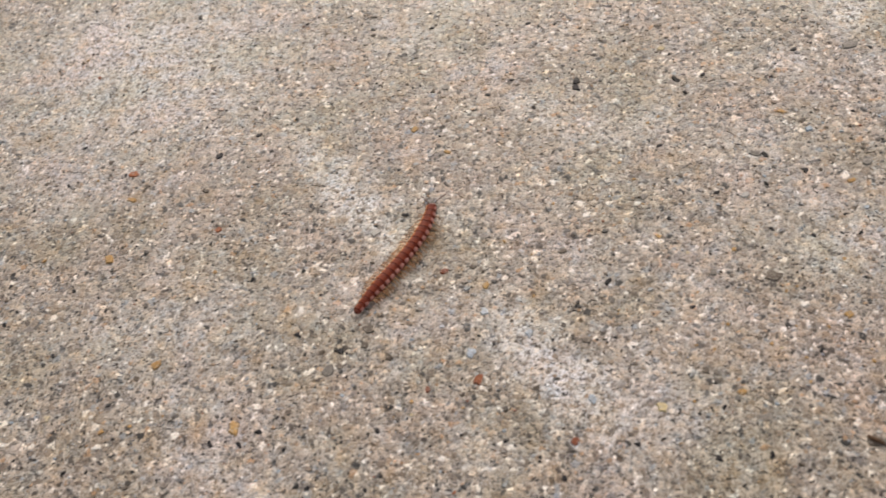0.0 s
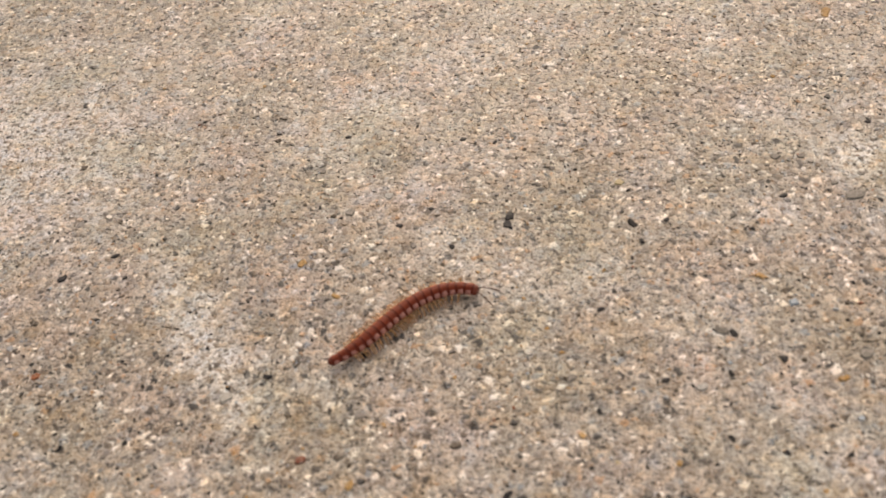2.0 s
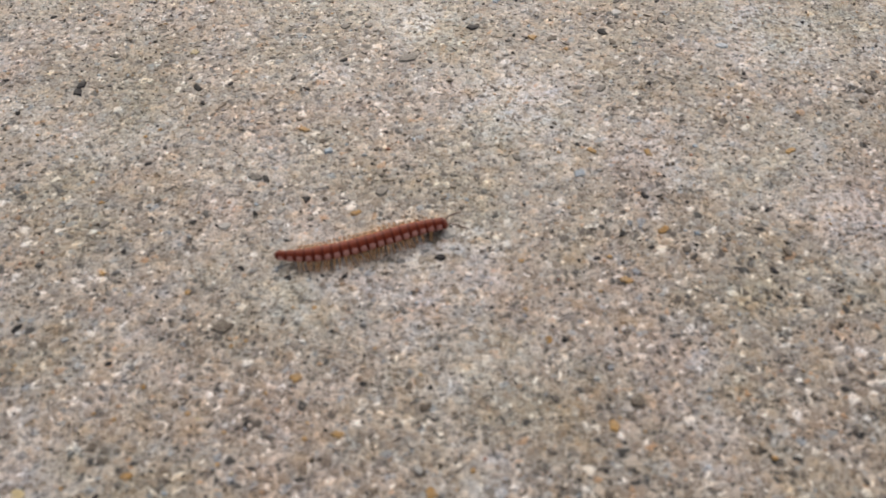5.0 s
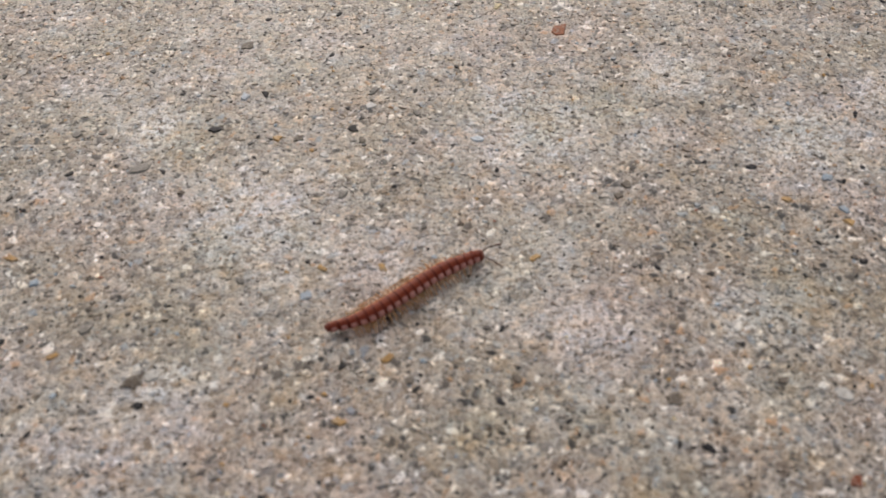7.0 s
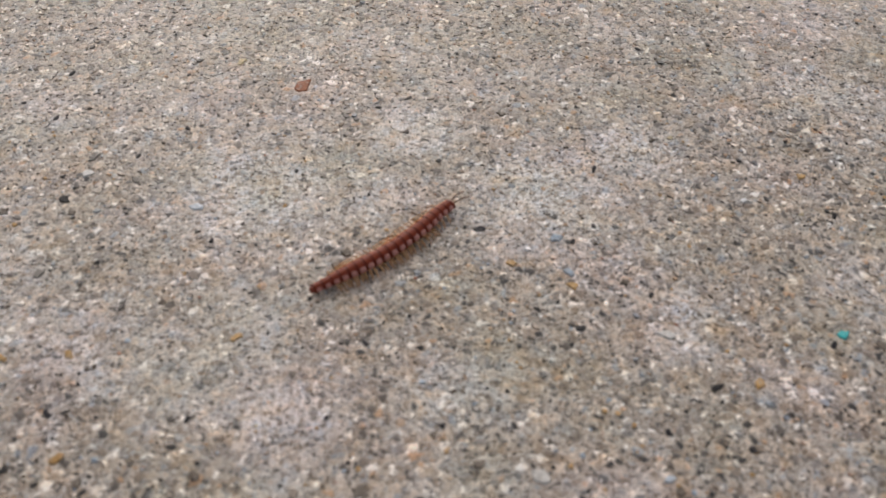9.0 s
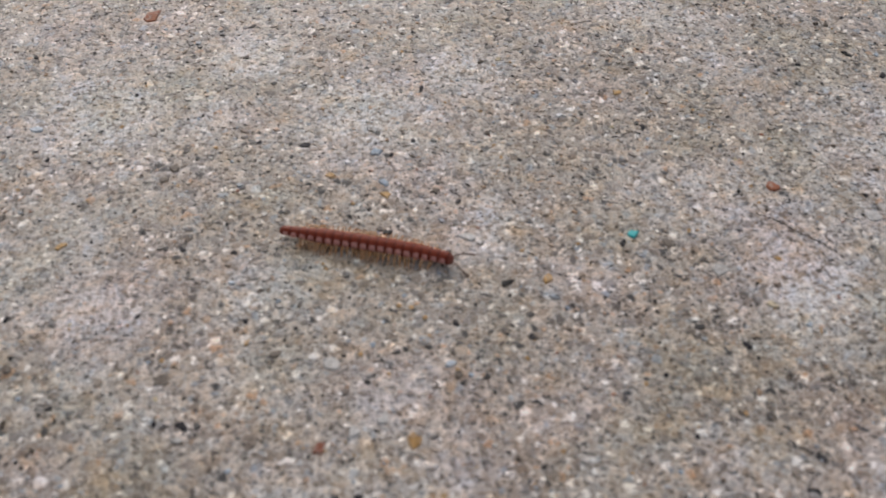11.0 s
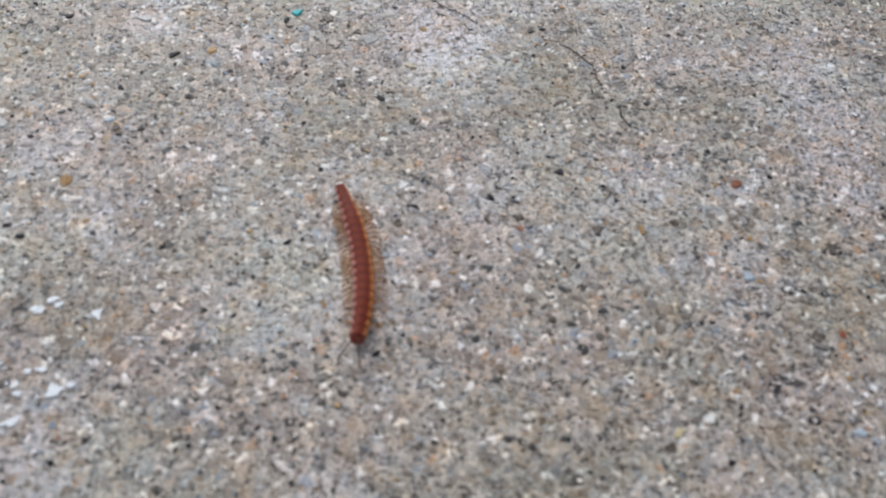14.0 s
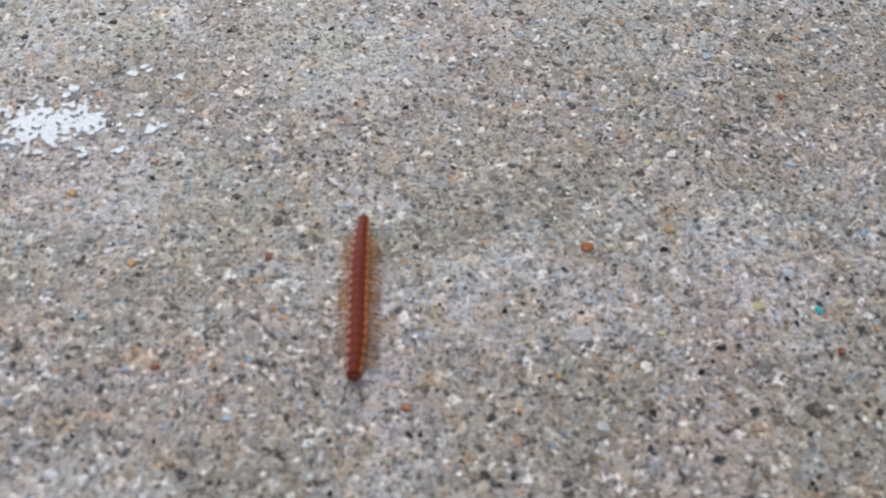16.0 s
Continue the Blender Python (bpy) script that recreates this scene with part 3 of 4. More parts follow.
place_specks('black', [
    (163.6, 78.1, 0.25), (164.7, 26.4, 0.28), (166.7, 25.6, 0.28), (167.1, 120.1, 0.28), (173.6, 113.6, 0.25), (174.1, 79.7, 0.26),
    (174.8, 84.8, 0.27), (176.7, 97.4, 0.29), (176.9, 38.7, 0.25), (177.0, 62.5, 0.27), (177.9, 92.0, 0.28), (178.5, 24.1, 0.25),
    (179.3, 108.5, 0.25), (182.9, 77.5, 0.26), (184.6, 67.6, 0.25), (185.8, 16.1, 0.25), (185.8, 71.0, 0.25), (187.9, 77.3, 0.25),
    (190.6, 74.7, 0.25), (190.9, 130.3, 0.25), (193.0, 88.4, 0.25), (193.4, 16.4, 0.25), (198.0, 86.7, 0.28), (200.2, 92.4, 0.25),
    (200.3, 63.0, 0.25), (201.0, 17.1, 0.25), (201.9, 83.6, 0.25), (202.6, 86.2, 0.25), (203.7, 72.7, 0.26), (204.9, 50.5, 0.25),
    (205.3, 72.0, 0.29), (207.4, 11.9, 0.25),
])
place_specks('black', [
    (207.7, 84.9, 0.25), (209.6, 54.8, 0.25), (212.2, 87.8, 0.28), (215.1, 104.7, 0.25), (215.5, 47.3, 0.27), (216.2, 64.4, 0.25),
    (217.5, 18.1, 0.28), (221.0, 46.2, 0.27), (221.5, 62.3, 0.25), (229.0, 24.8, 0.27), (229.4, 51.2, 0.25), (238.6, 54.9, 0.25),
])
place_specks('brown', [
    (-37.2, 97.6, 0.44), (-9.2, 53.3, 0.35), (0.2, 110.7, 0.48), (38.0, 122.1, 0.48), (67.3, 169.7, 0.28), (70.2, 174.6, 0.28),
    (75.9, 73.9, 0.47), (77.1, 110.1, 0.38), (81.5, 109.2, 0.32), (85.9, 82.6, 0.49), (90.7, 101.2, 0.34), (99.0, 145.8, 0.49),
    (110.2, 111.2, 0.25), (119.0, 111.8, 0.49), (137.7, 85.5, 0.44), (138.1, 133.8, 0.43), (141.0, 84.6, 0.44), (143.0, 89.4, 0.45),
    (146.4, 130.8, 0.46), (147.4, 117.3, 0.34), (151.6, 107.5, 0.48), (156.2, 84.9, 0.41), (157.4, 105.6, 0.32), (158.2, 50.2, 0.37),
    (163.7, 110.0, 0.45), (171.5, 156.6, 0.32), (190.1, 55.0, 0.32), (190.9, 35.5, 0.37), (195.0, 115.1, 0.42), (199.4, 25.0, 0.43),
    (202.3, 26.8, 0.48), (203.8, 70.5, 0.43),
])
place_specks('brown', [
    (208.5, 91.0, 0.41), (223.6, 50.9, 0.47), (228.1, 73.9, 0.42),
])
place_specks('rust', [
    (65.4, 135.7, 0.25), (100.4, 116.3, 0.25), (172.0, 90.3, 0.35), (173.3, 58.5, 0.31), (205.5, 25.5, 0.32), (218.2, 107.1, 0.36),
])
place_specks('ochre', [
    (-40.9, 60.9, 0.49), (22.2, 113.3, 0.47), (31.0, 94.1, 0.54), (41.4, 91.9, 0.55), (45.1, 75.8, 0.50), (49.4, 70.2, 0.40),
    (57.7, 73.5, 0.40), (74.6, 70.6, 0.39), (79.1, 97.8, 0.48), (79.7, 90.7, 0.47), (82.2, 86.6, 0.50), (83.8, 116.2, 0.50),
    (89.3, 99.0, 0.45), (125.6, 99.6, 0.38), (130.0, 132.6, 0.38), (134.5, 101.1, 0.48), (146.5, 98.1, 0.45), (148.5, 29.4, 0.40),
    (149.0, 171.4, 0.34), (149.2, 95.3, 0.30), (150.4, 21.6, 0.28), (152.4, 104.0, 0.47), (153.3, 80.6, 0.47), (155.9, 65.1, 0.31),
    (156.2, 26.4, 0.44), (157.6, 35.2, 0.35), (162.9, 32.1, 0.53), (163.9, 95.7, 0.40), (165.1, 38.6, 0.40), (165.8, 127.0, 0.46),
    (165.9, 111.0, 0.40), (170.6, 76.6, 0.50),
])
place_specks('ochre', [
    (171.5, 22.1, 0.44), (177.2, 54.1, 0.44), (181.4, 45.6, 0.38), (184.7, 86.4, 0.47), (185.9, 111.8, 0.45), (190.7, 19.4, 0.38),
    (194.8, 106.4, 0.53), (195.1, 20.7, 0.53), (199.1, 19.2, 0.46), (204.6, 88.3, 0.44), (207.2, 16.5, 0.46), (208.7, 101.7, 0.44),
    (209.1, 71.7, 0.35), (213.4, 37.6, 0.30), (214.2, 105.0, 0.45), (215.6, 49.1, 0.55), (216.4, 96.5, 0.51), (223.0, 61.3, 0.44),
    (226.1, 19.2, 0.44), (227.3, 48.6, 0.42), (227.7, 71.3, 0.52), (237.6, 55.6, 0.54),
])
place_specks('white', [
    (-62.4, 69.8, 0.39), (-33.8, 64.4, 0.49), (25.9, 85.3, 0.45), (92.8, 113.8, 0.37), (124.2, 150.9, 0.31), (134.8, 91.5, 0.45),
    (140.0, 29.2, 0.43), (144.4, 39.1, 0.38), (151.1, 22.4, 0.42), (151.8, 108.5, 0.41), (154.7, 104.0, 0.47), (162.9, 77.3, 0.36),
    (164.0, 37.7, 0.47), (166.7, 26.6, 0.30), (169.1, 20.6, 0.40), (170.0, 28.6, 0.46), (174.8, 25.1, 0.49), (177.0, 22.4, 0.41),
    (177.8, 95.1, 0.29), (178.0, 72.0, 0.29), (180.7, 135.7, 0.25), (181.6, 83.9, 0.34), (192.0, 49.1, 0.44), (201.7, 69.2, 0.39),
    (202.1, 131.4, 0.25), (208.5, 75.7, 0.37), (210.8, 63.4, 0.44), (223.5, 14.3, 0.47), (230.0, 53.2, 0.38),
])
place_specks('blue', [
    (46.9, 105.7, 0.49), (72.5, 107.3, 0.43), (99.7, 102.8, 0.54), (101.1, 118.0, 0.51), (111.4, 96.3, 0.37), (124.2, 99.6, 0.34),
    (143.2, 34.6, 0.52), (143.6, 118.7, 0.54), (147.4, 27.5, 0.47), (147.8, 43.5, 0.43), (147.9, 99.3, 0.42), (151.0, 56.3, 0.55),
    (171.6, 88.5, 0.31), (172.7, 61.7, 0.54), (176.5, 80.7, 0.45), (181.2, 26.2, 0.31), (200.3, 28.5, 0.52), (205.6, 13.5, 0.41),
    (212.8, 29.5, 0.50),
])
place_specks('cream', [
    (-2.1, 63.8, 0.41), (34.9, 91.2, 0.46), (46.3, 75.2, 0.39), (51.0, 69.2, 0.35), (80.6, 87.4, 0.30), (115.4, 105.5, 0.39),
    (125.4, 94.8, 0.38), (139.2, 35.5, 0.45), (152.4, 27.0, 0.40), (155.1, 39.6, 0.31), (157.5, 40.3, 0.39), (167.1, 64.5, 0.41),
    (168.4, 146.8, 0.47), (174.9, 22.0, 0.44), (181.0, 131.0, 0.40), (195.1, 123.2, 0.48), (198.0, 29.9, 0.44), (203.0, 22.7, 0.43),
])


def dark_specks():
    """Small black grains strewn all over the slab."""
    rng = np.random.default_rng(77)
    fine, coarse = 13000, 3200
    n = fine + coarse
    x, y = rng.uniform(-0.100, 0.262, n), rng.uniform(-0.012, 0.192, n)
    size = np.concatenate([np.clip(rng.lognormal(math.log(0.00013), 0.42, fine), 0.00007, 0.0004),
                           np.clip(rng.lognormal(math.log(0.00021), 0.30, coarse), 0.00014, 0.00042)])
    ob = part("dark_specks", sand_mesh("dark_specks", np.stack([x, y, size], 1), GRAIN_MATS["black"], 8, 0.4), GROUND, "scattered tiny black mineral specks")
    tagged(ob, kind="stuff")


def strewn(kind, n, seed, mid):
    """Small coloured grains strewn all over the slab."""
    rng = np.random.default_rng(seed)
    x, y = rng.uniform(-0.100, 0.262, n), rng.uniform(-0.012, 0.192, n)
    size = np.clip(rng.lognormal(math.log(mid), 0.35, n), mid * 0.5, mid * 2.4)
    ob = part("strewn_" + GRAIN_NAMES[kind] + "s", sand_mesh("strewn", np.stack([x, y, size], 1), GRAIN_MATS[kind], seed, 0.45), GROUND)
    tagged(ob, kind="stuff")


dark_specks()
strewn("ochre", 1500, 21, 0.00021)
strewn("rust", 500, 22, 0.00018)
strewn("white", 1700, 23, 0.00020)
strewn("blue", 1000, 24, 0.00022)
strewn("brown", 2200, 25, 0.00025)
spread_sand()


# ---- hairline cracks ----
def hairline(name, points, wide):
    """A crack as a dark, ragged strip laid on the slab, its edges slightly raised, along points in millimetres."""
    rng = random.Random(name + str(len(points)))
    way = []
    for (ax, ay), (bx, by) in zip(points, points[1:]):
        n = max(2, int(math.hypot(bx - ax, by - ay) / 0.25))
        way += [(ax + (bx - ax) * i / n, ay + (by - ay) * i / n) for i in range(n)]
    way.append(points[-1])
    way = [Vector((x / 1000 + rng.gauss(0, 0.00007), y / 1000 + rng.gauss(0, 0.00007), 0)) for x, y in way]
    verts, faces = [], []
    for i, p in enumerate(way):
        d = way[min(i + 1, len(way) - 1)] - way[max(i - 1, 0)]
        side = Vector((-d.y, d.x, 0)).normalized()
        half = wide * rng.uniform(0.45, 1.1) * min(1.0, 0.25 + 0.2 * min(i, len(way) - 1 - i))
        z = swell(p.x, p.y)
        for k, h in ((-1.0, 0.00012), (-0.4, 0.00006), (0.4, 0.00006), (1.0, 0.00012)):
            q = p + side * half * k
            verts.append((q.x, q.y, z + h))
    for i in range(len(way) - 1):
        for k in range(3):
            a = i * 4 + k
            faces.append((a, a + 1, a + 5, a + 4))
    part("hairline_crack", mesh_from("hairline_crack", verts, faces, MAT_CRACK), GROUND, "dark hairline crack in the concrete")


hairline("near", [(194.5, 113.6), (196.6, 112.3), (198.7, 110.1), (200.8, 108.0), (201.9, 106.6)], 0.00006)
hairline("mid", [(210.8, 102.2), (212.5, 100.6), (213.7, 98.5), (214.7, 96.4), (214.5, 94.5), (214.8, 92.2)], 0.00008)
hairline("far", [(216.0, 89.2), (215.5, 87.5), (216.1, 85.8), (217.0, 84.9)], 0.00008)


# ---- broken dry stalks ----
def dry_stalk(points, radii, fork=None):
    """A crumpled scrap of brown stalk; points in millimetres on the slab."""
    base = tagged(new("dry_stalk"), "broken scrap of dry brown plant stalk on the concrete", "plant scrap")
    x0, y0 = points[0][0] / 1000, points[0][1] / 1000
    base.location = (x0, y0, swell(x0, y0))
    up = 0.00012
    pts = [(x / 1000 - x0, y / 1000 - y0, up + r * 0.7) for (x, y), r in zip(points, radii)]
    part("stalk", mesh_from("stalk", *tube(pts, radii, 7), MAT_STALK), base)
    if fork:
        a, b = (Vector((x / 1000 - x0, y / 1000 - y0, up + 0.00015)) for x, y in fork)
        part("side_shoot", mesh_from("side_shoot", *tube([a, (a + b) / 2 + Vector((0, 0, 0.0001)), b], [0.0003, 0.00026, 0.00014], 6), MAT_STALK), base)


STALKS = [([(55.1, 62.5), (55.8, 62.0), (56.5, 61.7), (57.3, 61.2)], [0.00016, 0.00030, 0.00026, 0.00012], None),
          ([(60.2, 63.8), (61.1, 63.3), (62.0, 62.8), (62.8, 62.5), (63.7, 62.2)], [0.00018, 0.00036, 0.00028, 0.0002, 0.0001], [(61.1, 63.3), (60.7, 62.3)])]

# ---- dried white paint ----
def paint_flake(cx, cy, rx, ry, seed, holes):
    """A thin, ragged and pitted skin of paint over the grains."""
    cell = 0.00011
    nx, ny = int(rx * 2.6 / cell) + 2, int(ry * 2.6 / cell) + 2
    bm = bmesh.new()
    made = {}

    def corner(i, j, top):
        key = (i, j, top)
        if key not in made:
            x = cx + (i - nx / 2) * cell + 0.00008 * noise.noise((i * 1.3, j * 1.7, seed))
            y = cy + (j - ny / 2) * cell + 0.00008 * noise.noise((i * 1.9, j * 1.1, seed + 9))
            z = swell(x, y) + (0.00019 + 0.00005 * noise.noise((x * 1700, y * 1700, 3.0)) if top else -0.0001)
            made[key] = bm.verts.new((x, y, z))
        return made[key]

    def solid(i, j):
        u, v = (i + 0.5 - nx / 2) * cell, (j + 0.5 - ny / 2) * cell
        d = math.hypot(u / rx, v / ry)
        p = Vector(((cx + u) * 620, (cy + v) * 620, seed))
        q = Vector(((cx + u) * 1350, (cy + v) * 1350, seed + 3))
        return 1.0 - d + 0.75 * noise.noise(p) + holes * 1.0 * noise.noise(q) - holes * 0.22 > 0
    on = {(i, j) for i in range(nx) for j in range(ny) if solid(i, j)}
    for i, j in on:
        bm.faces.new([corner(i, j, 1), corner(i + 1, j, 1), corner(i + 1, j + 1, 1), corner(i, j + 1, 1)])
        for di, dj, a, b in ((0, -1, (0, 0), (1, 0)), (1, 0, (1, 0), (1, 1)), (0, 1, (1, 1), (0, 1)), (-1, 0, (0, 1), (0, 0))):
            if (i + di, j + dj) not in on:
                p, q = (i + a[0], j + a[1]), (i + b[0], j + b[1])
                bm.faces.new([corner(*q, 1), corner(*p, 1), corner(*p, 0), corner(*q, 0)])
    me = bpy.data.meshes.new("paint_flake")
    bm.to_mesh(me)
    bm.free()
    me.materials.append(MAT_PAINT)
    return me


def paint_splash():
    base = tagged(new("paint_splash"), "flaking splash of dried white paint on the concrete", "paint")
    part("main_patch", paint_flake(0.1380, 0.0626, 0.0056, 0.0039, 2.0, 1.25), base)
    part("side_patch", paint_flake(0.1434, 0.0627, 0.0023, 0.0026, 5.0, 1.3), base)
    spots = [(149.1, 69.7, 0.6, 0.35), (150.4, 70.6, 0.4, 0.3), (150.9, 69.9, 0.3, 0.3), (154.0, 68.0, 0.3, 0.25), (154.9, 68.3, 0.35, 0.4),
             (141.7, 68.2, 0.7, 0.4), (141.0, 67.3, 0.5, 0.3), (143.9, 68.8, 0.5, 0.25), (145.7, 63.9, 0.35, 0.3), (147.3, 61.5, 0.7, 0.4),
             (151.0, 60.2, 0.9, 0.5), (149.7, 62.7, 0.4, 0.25), (147.2, 57.0, 0.5, 0.45), (143.1, 57.7, 0.5, 0.5), (142.7, 57.0, 0.3, 0.3),
             (148.5, 62.6, 0.25, 0.2), (145.6, 65.1, 0.3, 0.25), (150.6, 63.5, 0.25, 0.25), (147.7, 60.2, 0.25, 0.2), (152.5, 60.4, 0.2, 0.2)]
    for k, (x, y, a, b) in enumerate(spots):
        part("flake", paint_flake(x / 1000, y / 1000, a / 720, b / 720, 11.0 + k * 3.1, 1.2), base)


paint_splash()


# ---- the millipede ----
RINGS = 19
LEN = 0.0205


def ring_width(k):
    """Half the breadth of ring k, counted from the head."""
    grow = min(1.0, 0.80 + 0.055 * k)
    fade = min(1.0, 0.62 + 0.085 * (RINGS - 1 - k))
    return 0.00101 * min(grow, fade)


def ring_mesh(k, length):
    """A domed back plate: fore-ring tucked under the one before, a faint groove, hind-ring."""
    w = ring_width(k)
    stations = [(fx, f * ring_width(min(RINGS - 1, max(0, k - fx))) / w) for fx, f in (
        (0.60, 0.965), (0.47, 0.985), (0.30, 0.995), (0.10, 1.005), (-0.06, 1.005), (-0.12, 0.997), (-0.18, 1.005), (-0.42, 1.01), (-0.52, 1.0))]
    stations = [(fx, f, f) for fx, f in stations]
    n = 16
    verts, faces = [], []
    for fx, fw, fh in stations:
        for i in range(n):
            a = 2 * math.pi * i / n
            y, z = math.cos(a) * w * fw, math.sin(a)
            z = z * w * (0.80 if z > 0 else 0.62) * fh
            verts.append((fx * length, y, z))
    for j in range(len(stations) - 1):
        for i in range(n):
            a, b = j * n + i, j * n + (i + 1) % n
            faces.append((a, b, b + n, a + n))
    faces.append(tuple(range(n - 1, -1, -1)))
    faces.append(tuple(range((len(stations) - 1) * n, len(stations) * n)))
    return mesh_from("segment", verts, faces, MAT_SHELL)


def keel_mesh(w, length, side):
    """A side plate on the flank, proud of the ring: broad and rounded on one side, a narrow rim on the other."""
    if side < 0:
        rows = [(46, 1.0, 0.22, -0.26), (38, 1.02, 0.31, -0.34), (18, 1.035, 0.35, -0.38), (0, 1.045, 0.35, -0.39), (-18, 1.04, 0.32, -0.38), (-34, 0.99, 0.22, -0.30)]
    else:
        rows = [(46, 1.0, 0.40, -0.44), (36, 1.04, 0.46, -0.50), (18, 1.07, 0.49, -0.52), (2, 1.09, 0.49, -0.52), (-7, 1.07, 0.46, -0.50), (-14, 0.99, 0.40, -0.44)]
    verts, faces = [], []
    for deg, grow, fore, hind in rows:
        a = radians(deg)
        for k in range(4):
            x = fore + (hind - fore) * k / 3
            g = grow * (1.0 if k in (1, 2) else 0.99)
            verts.append((x * length, side * math.cos(a) * w * g, math.sin(a) * w * (0.80 if a > 0 else 0.62) * g))
    for j in range(len(rows) - 1):
        for k in range(3):
            f = (j * 4 + k, j * 4 + k + 1, j * 4 + k + 5, j * 4 + k + 4)
            faces.append(f if side > 0 else f[::-1])
    n = len(verts)
    verts += [(x * 0.98, y * 0.84, z * 0.84) for x, y, z in verts]
    faces += [tuple(i + n for i in f[::-1]) for f in faces]
    last = (len(rows) - 1) * 4
    loop = [0, 1, 2, 3] + [j * 4 + 3 for j in range(1, len(rows))] + [last + 2, last + 1, last] + [j * 4 for j in range(len(rows) - 2, 0, -1)]
    for a, b in zip(loop, loop[1:] + loop[:1]):
        f = (b, a, a + n, b + n)
        faces.append(f if side > 0 else f[::-1])
    return mesh_from("keel", verts, faces, MAT_KEEL_BACKLIT if side > 0 else MAT_KEEL_SHEEN)


def tube(points, radii, sides=6):
    verts, faces = [], []
    for k, (p, r) in enumerate(zip(points, radii)):
        a, b = Vector(points[max(k - 1, 0)]), Vector(points[min(k + 1, len(points) - 1)])
        q = (b - a).to_track_quat("Z", "Y")
        for i in range(sides):
            t = 2 * math.pi * i / sides
            verts.append(Vector(p) + q @ Vector((math.cos(t) * r, math.sin(t) * r, 0)))
    for k in range(len(points) - 1):
        for i in range(sides):
            a, b = k * sides + i, k * sides + (i + 1) % sides
            faces.append((a, b, b + sides, a + sides))
    faces.append(tuple(range(sides - 1, -1, -1)))
    faces.append(tuple(range((len(points) - 1) * sides, len(points) * sides)))
    return verts, faces


def leg_mesh(side, reach):
    r = reach
    pts = [(0, 0, 0), (0, side * 0.30 * r, 0.00022), (0, side * 0.60 * r, 0.00026), (0, side * 0.84 * r, -0.00008), (0, side * r, -0.00050)]
    return mesh_from("leg", *tube(pts, [0.00018, 0.00019, 0.00018, 0.00014, 0.00006], 5), MAT_LEG)


def head_mesh(w):
    bm = bmesh.new()
    bmesh.ops.create_uvsphere(bm, u_segments=16, v_segments=10, radius=1.0)
    for v in bm.verts:
        v.co = Vector((v.co.x * w * 0.66, v.co.y * w * 0.92, v.co.z * w * 0.68))
        if v.co.x > 0:
            v.co.z -= v.co.x * 0.35
    me = bpy.data.meshes.new("head")
    bm.to_mesh(me)
    bm.free()
    me.shade_smooth()
    me.materials.append(MAT_HEAD)
    return me


def feeler_mesh(side):
    pts = [(0.0003, side * 0.0002, 0.0001), (0.0008, side * 0.0005, 0.0003), (0.0014, side * 0.0007, 0.0003), (0.0020, side * 0.0009, 0.0001),
           (0.0026, side * 0.0011, -0.0001), (0.0030, side * 0.0012, -0.0003)]
    return mesh_from("antenna", *tube(pts, [0.00007, 0.000075, 0.00007, 0.00008, 0.0001, 0.00005], 6), MAT_FEELER)


for stalk in STALKS:
    dry_stalk(*stalk)

MILLIPEDE = tagged(new("millipede"), "crawling glossy red-brown millipede with pale keels and amber legs", "millipede")
SEGMENTS, LEGS, FEELERS = [], [], []


def build_millipede():
    pitch = LEN / (RINGS + 0.7)
    for k in range(RINGS):
        w = ring_width(k)
        seg = part("segment", ring_mesh(k, pitch), MILLIPEDE)
        SEGMENTS.append(seg)
        if k < RINGS:
            for side in (1, -1):
                part("keel", keel_mesh(w, pitch, side), seg, "side keel with backlit amber glow put into its colour" if side > 0 else "pale salmon side keel, sky sheen put into its colour")
        if 0 < k < RINGS - 2:
            for pair, dx in enumerate((0.16, -0.30) if k > 3 else (0.0,)):
                for side in (1, -1):
                    leg = part("leg", leg_mesh(side, (0.00185 if side > 0 else 0.0016) * (1.0 if 3 < k < RINGS - 4 else 0.85)), seg, "thin jointed amber leg")
                    LEGS.append((leg, side, 2 * k + pair, dx * pitch, side * w * 0.62, -w * 0.35))
    head = part("head", head_mesh(ring_width(0) * 1.04), MILLIPEDE, "small rounded dark head")
    SEGMENTS.append(head)
    for side in (1, -1):
        FEELERS.append((part("antenna", feeler_mesh(side), head, "thin brown bent antenna"), side))
    tail = part("tail", head_mesh(ring_width(RINGS - 1) * 0.92), MILLIPEDE, "small pointed tail")
    SEGMENTS.append(tail)


build_millipede()

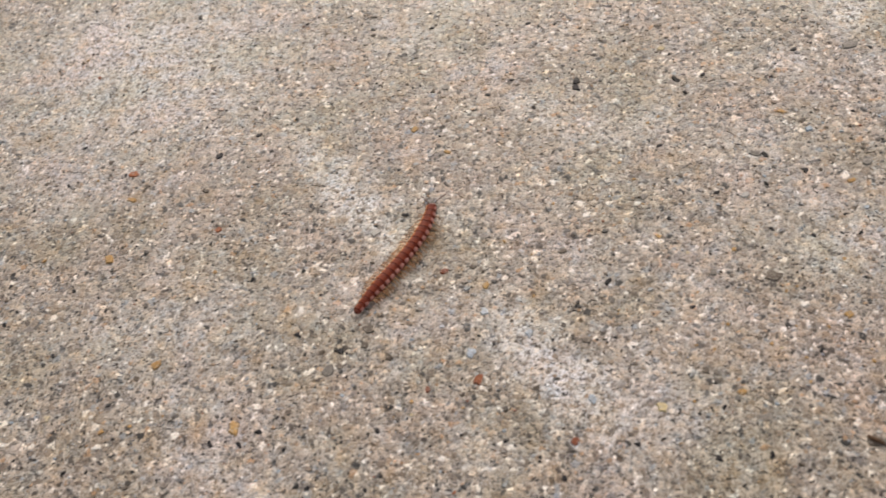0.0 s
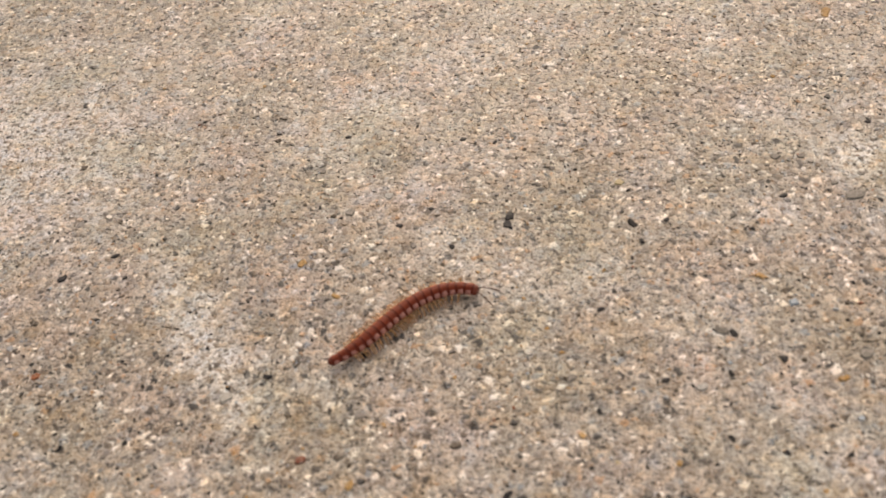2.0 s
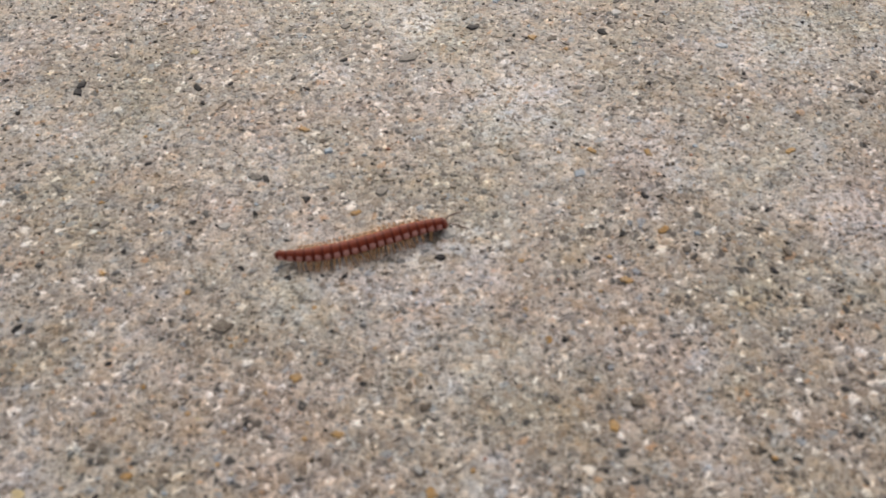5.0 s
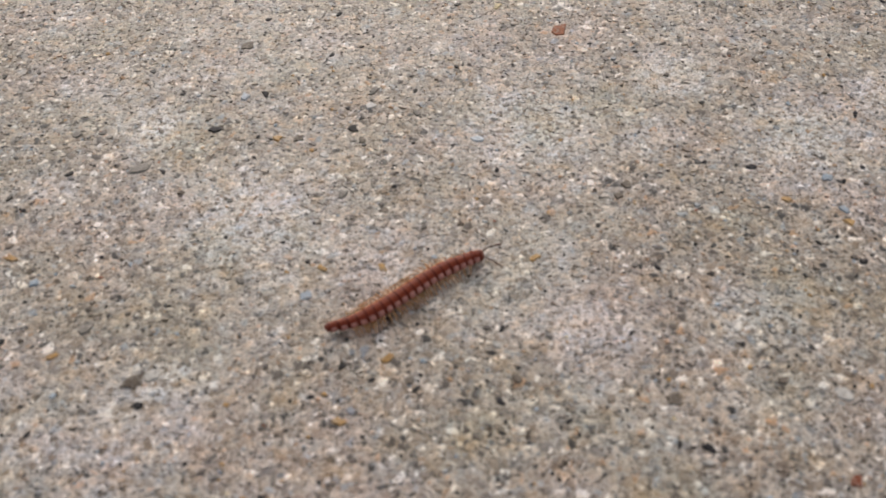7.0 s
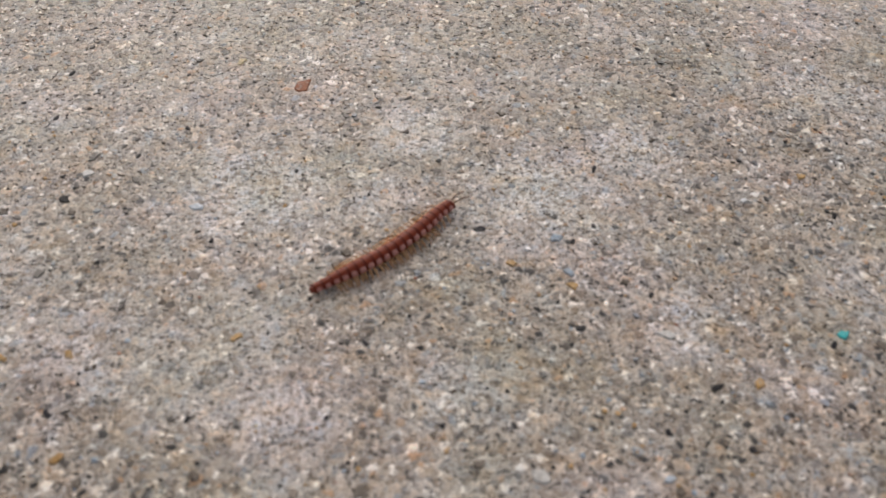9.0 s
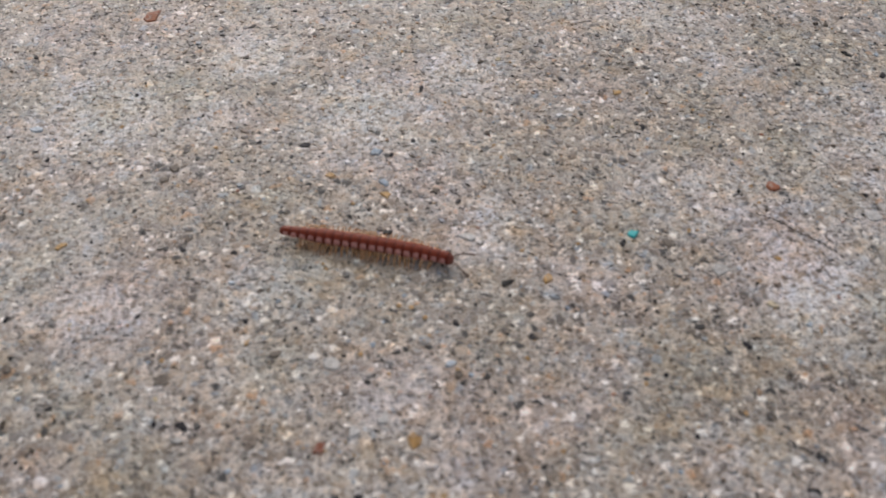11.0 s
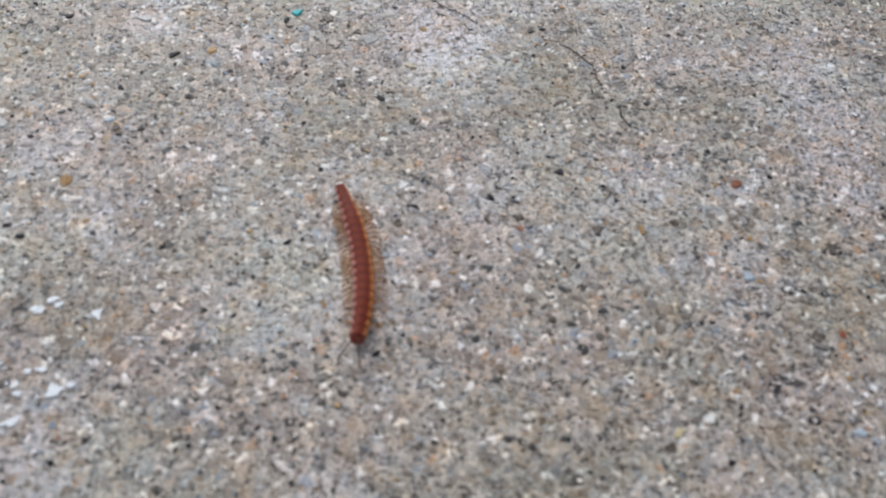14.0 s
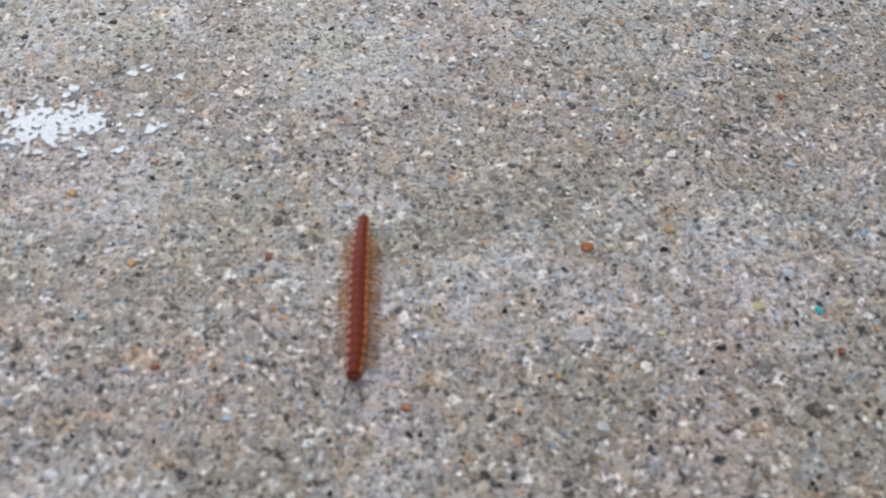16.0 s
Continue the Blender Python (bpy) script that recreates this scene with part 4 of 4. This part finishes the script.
# seconds, middle of the body x y (mm), heading, bend, sway, curl (degrees), length (mm)
CRAWL = [
    (0, -6.18, 89.26, 66.6, 25.8, 70.2, 0.0, 22.44),
    (0.2, -4.36, 93.51, 66.5, 17.8, 8.8, -157.9, 21.30),
    (0.5, -1.63, 98.72, 56.5, -31.8, -108.4, 0.0, 22.22),
    (0.8, 2.26, 104.10, 43.0, -45.0, -2.6, 158.3, 21.75),
    (1, 5.26, 106.45, 47.7, -13.6, 21.1, -79.7, 21.65),
    (1.2, 6.57, 107.79, 56.8, 36.1, 146.2, 52.1, 21.95),
    (1.5, 7.07, 108.96, 72.2, 66.6, 71.5, -306.3, 24.54),
    (1.7, 6.76, 109.56, 68.4, 51.6, 14.2, -319.7, 23.48),
    (2, 7.16, 109.00, 38.0, -50.5, -171.8, 0.0, 21.69),
    (2.2, 7.98, 109.56, 19.7, -114.1, -85.8, 157.8, 23.57),
    (2.5, 12.17, 107.59, 3.3, -89.2, 47.8, 25.2, 22.68),
    (2.7, 15.09, 106.58, -8.6, -81.9, 11.2, 31.6, 21.92),
    (3, 19.61, 103.42, -22.8, -25.6, 36.2, -115.7, 22.17),
    (3.2, 23.71, 101.69, -25.0, -0.5, 69.1, 4.0, 21.89),
    (3.5, 29.44, 98.32, -19.9, 37.7, 58.6, 0.0, 21.38),
    (3.7, 33.55, 96.70, -11.0, 48.9, 1.9, -43.1, 21.30),
    (4, 40.28, 96.75, -4.8, 9.8, -139.4, -365.2, 21.33),
    (4.5, 50.86, 96.34, 3.5, 22.0, 48.8, 0.0, 20.91),
    (5, 60.77, 98.97, 16.3, 20.8, -79.5, 0.0, 20.47),
    (5.2, 64.52, 100.27, 7.4, -38.4, -150.8, -39.4, 21.04),
    (5.9, 77.50, 104.40, 14.0, 18.0, 30.0, 0.0, 20.30),
    (6.6, 90.30, 109.00, 24.0, 12.0, -30.0, 0.0, 20.40),
    (7.3, 103.06, 114.99, 32.8, -22.1, -137.0, -154.3, 20.93),
    (7.5, 105.71, 117.31, 31.8, -40.3, -19.3, 0.0, 20.84),
    (8, 114.41, 122.56, 35.5, 10.0, 42.2, -137.4, 21.54),
    (8.5, 122.52, 126.58, 27.2, -0.9, 75.3, 94.1, 21.25),
    (8.7, 126.62, 128.04, 41.0, 58.8, 78.2, -257.5, 22.97),
    (9.3, 132.30, 128.60, 26.0, -30.0, -70.0, 0.0, 21.50),
    (10, 137.20, 121.60, -8.0, -45.0, 30.0, 0.0, 20.60),
    (10.8, 144.18, 114.73, -20.3, -9.6, -32.7, -70.6, 20.39),
    (11, 148.00, 113.38, -19.5, -6.3, -19.2, 0.0, 20.48),
    (11.2, 151.90, 112.26, -18.3, -10.1, -0.7, 23.3, 20.60),
    (11.5, 157.13, 109.87, -26.5, -22.5, -52.2, 0.0, 20.23),
    (12, 165.99, 104.65, -26.5, 6.8, -7.8, -150.6, 20.54),
    (12.2, 170.04, 103.35, -36.8, -54.5, -82.1, -70.2, 21.23),
    (12.5, 173.87, 98.76, -57.0, -66.3, -31.6, 0.0, 20.71),
    (12.7, 175.05, 95.19, -59.7, -32.6, 61.7, 52.1, 21.52),
    (13, 177.46, 90.02, -56.1, 13.6, 10.9, 0.0, 20.54),
    (13.2, 179.21, 87.35, -63.4, -12.2, -55.5, -6.3, 20.11),
    (13.5, 181.19, 81.25, -78.4, -39.9, -10.5, 116.3, 21.03),
    (13.7, 181.13, 76.83, -79.2, -8.9, 25.4, 65.6, 20.92),
    (14, 181.80, 70.58, -92.5, -32.2, -15.9, 11.1, 20.90),
    (14.2, 181.30, 66.55, -101.1, -45.6, -22.9, 62.5, 21.02),
    (14.5, 178.70, 60.67, -105.8, -8.9, 75.4, 0.0, 21.09),
    (14.7, 177.39, 57.19, -98.7, 30.5, 22.4, 24.0, 20.58),
    (15, 176.95, 51.95, -103.3, -8.0, -56.3, 0.0, 19.56),
    (15.2, 175.81, 47.96, -101.6, 1.0, 10.3, 52.5, 21.01),
    (15.5, 174.32, 41.72, -104.9, -6.0, 22.3, 0.0, 20.90),
    (16, 171.95, 32.32, -101.3, 0.8, -19.1, -22.3, 20.65),
]
BODY_UP = 0.00081


def body_at(c, w, k, length, s):
    """Place and turn of the body's axis, in the body's own space, at s from -0.5 (tail) to 0.5 (head)."""
    n = max(2, int(abs(s) * 60))
    x = y = 0.0
    for i in range(n):
        u = s * (i + 0.5) / n
        th = c * u + w * (u * u - 1 / 12) + k * (u ** 3 - 0.15 * u)
        x += math.cos(th) * length * s / n
        y += math.sin(th) * length * s / n
    return x, y, c * s + w * (s * s - 1 / 12) + k * (s ** 3 - 0.15 * s)


def motions():
    walk(MILLIPEDE, [(t, pose(x / 1000, y / 1000, BODY_UP, 0, 0, h)) for t, x, y, h, c, w, curl, l in CRAWL])
    for k, ob in enumerate(SEGMENTS):
        if k < RINGS:
            s = 0.5 - (k + 0.95) / (RINGS + 0.7)
        else:
            s = 0.5 - (0.35 / (RINGS + 0.7)) if k == RINGS else -0.5 + 0.2 / (RINGS + 0.7)
        rows = []
        for t, x, y, h, c, w, curl, l in CRAWL:
            px, py, th = body_at(radians(c), radians(w), radians(curl), l / 1000, s)
            rows.append((t, pose(px, py, 0, 0, 0, math.degrees(th))))
        walk(ob, rows)
    beat = 7.0
    times = [i / 30 for i in range(481)]
    for leg, side, k, x, y, z in LEGS:
        rows = []
        for t in times:
            ph = 2 * math.pi * (beat * t - k * 0.085)
            swing, lift = 15 * math.sin(ph), 8 * max(0.0, math.cos(ph))
            rows.append((t, pose(x, y, z, side * lift, 0, -side * swing)))
        walk(leg, rows)
    for ob, side in FEELERS:
        walk(ob, [(t / 4, pose(0, 0, 0, 0, 5 * math.sin(t * 1.9 + side), 13 * math.sin(t * 1.31 + side * 1.2) + side * 4)) for t in range(65)])


motions()
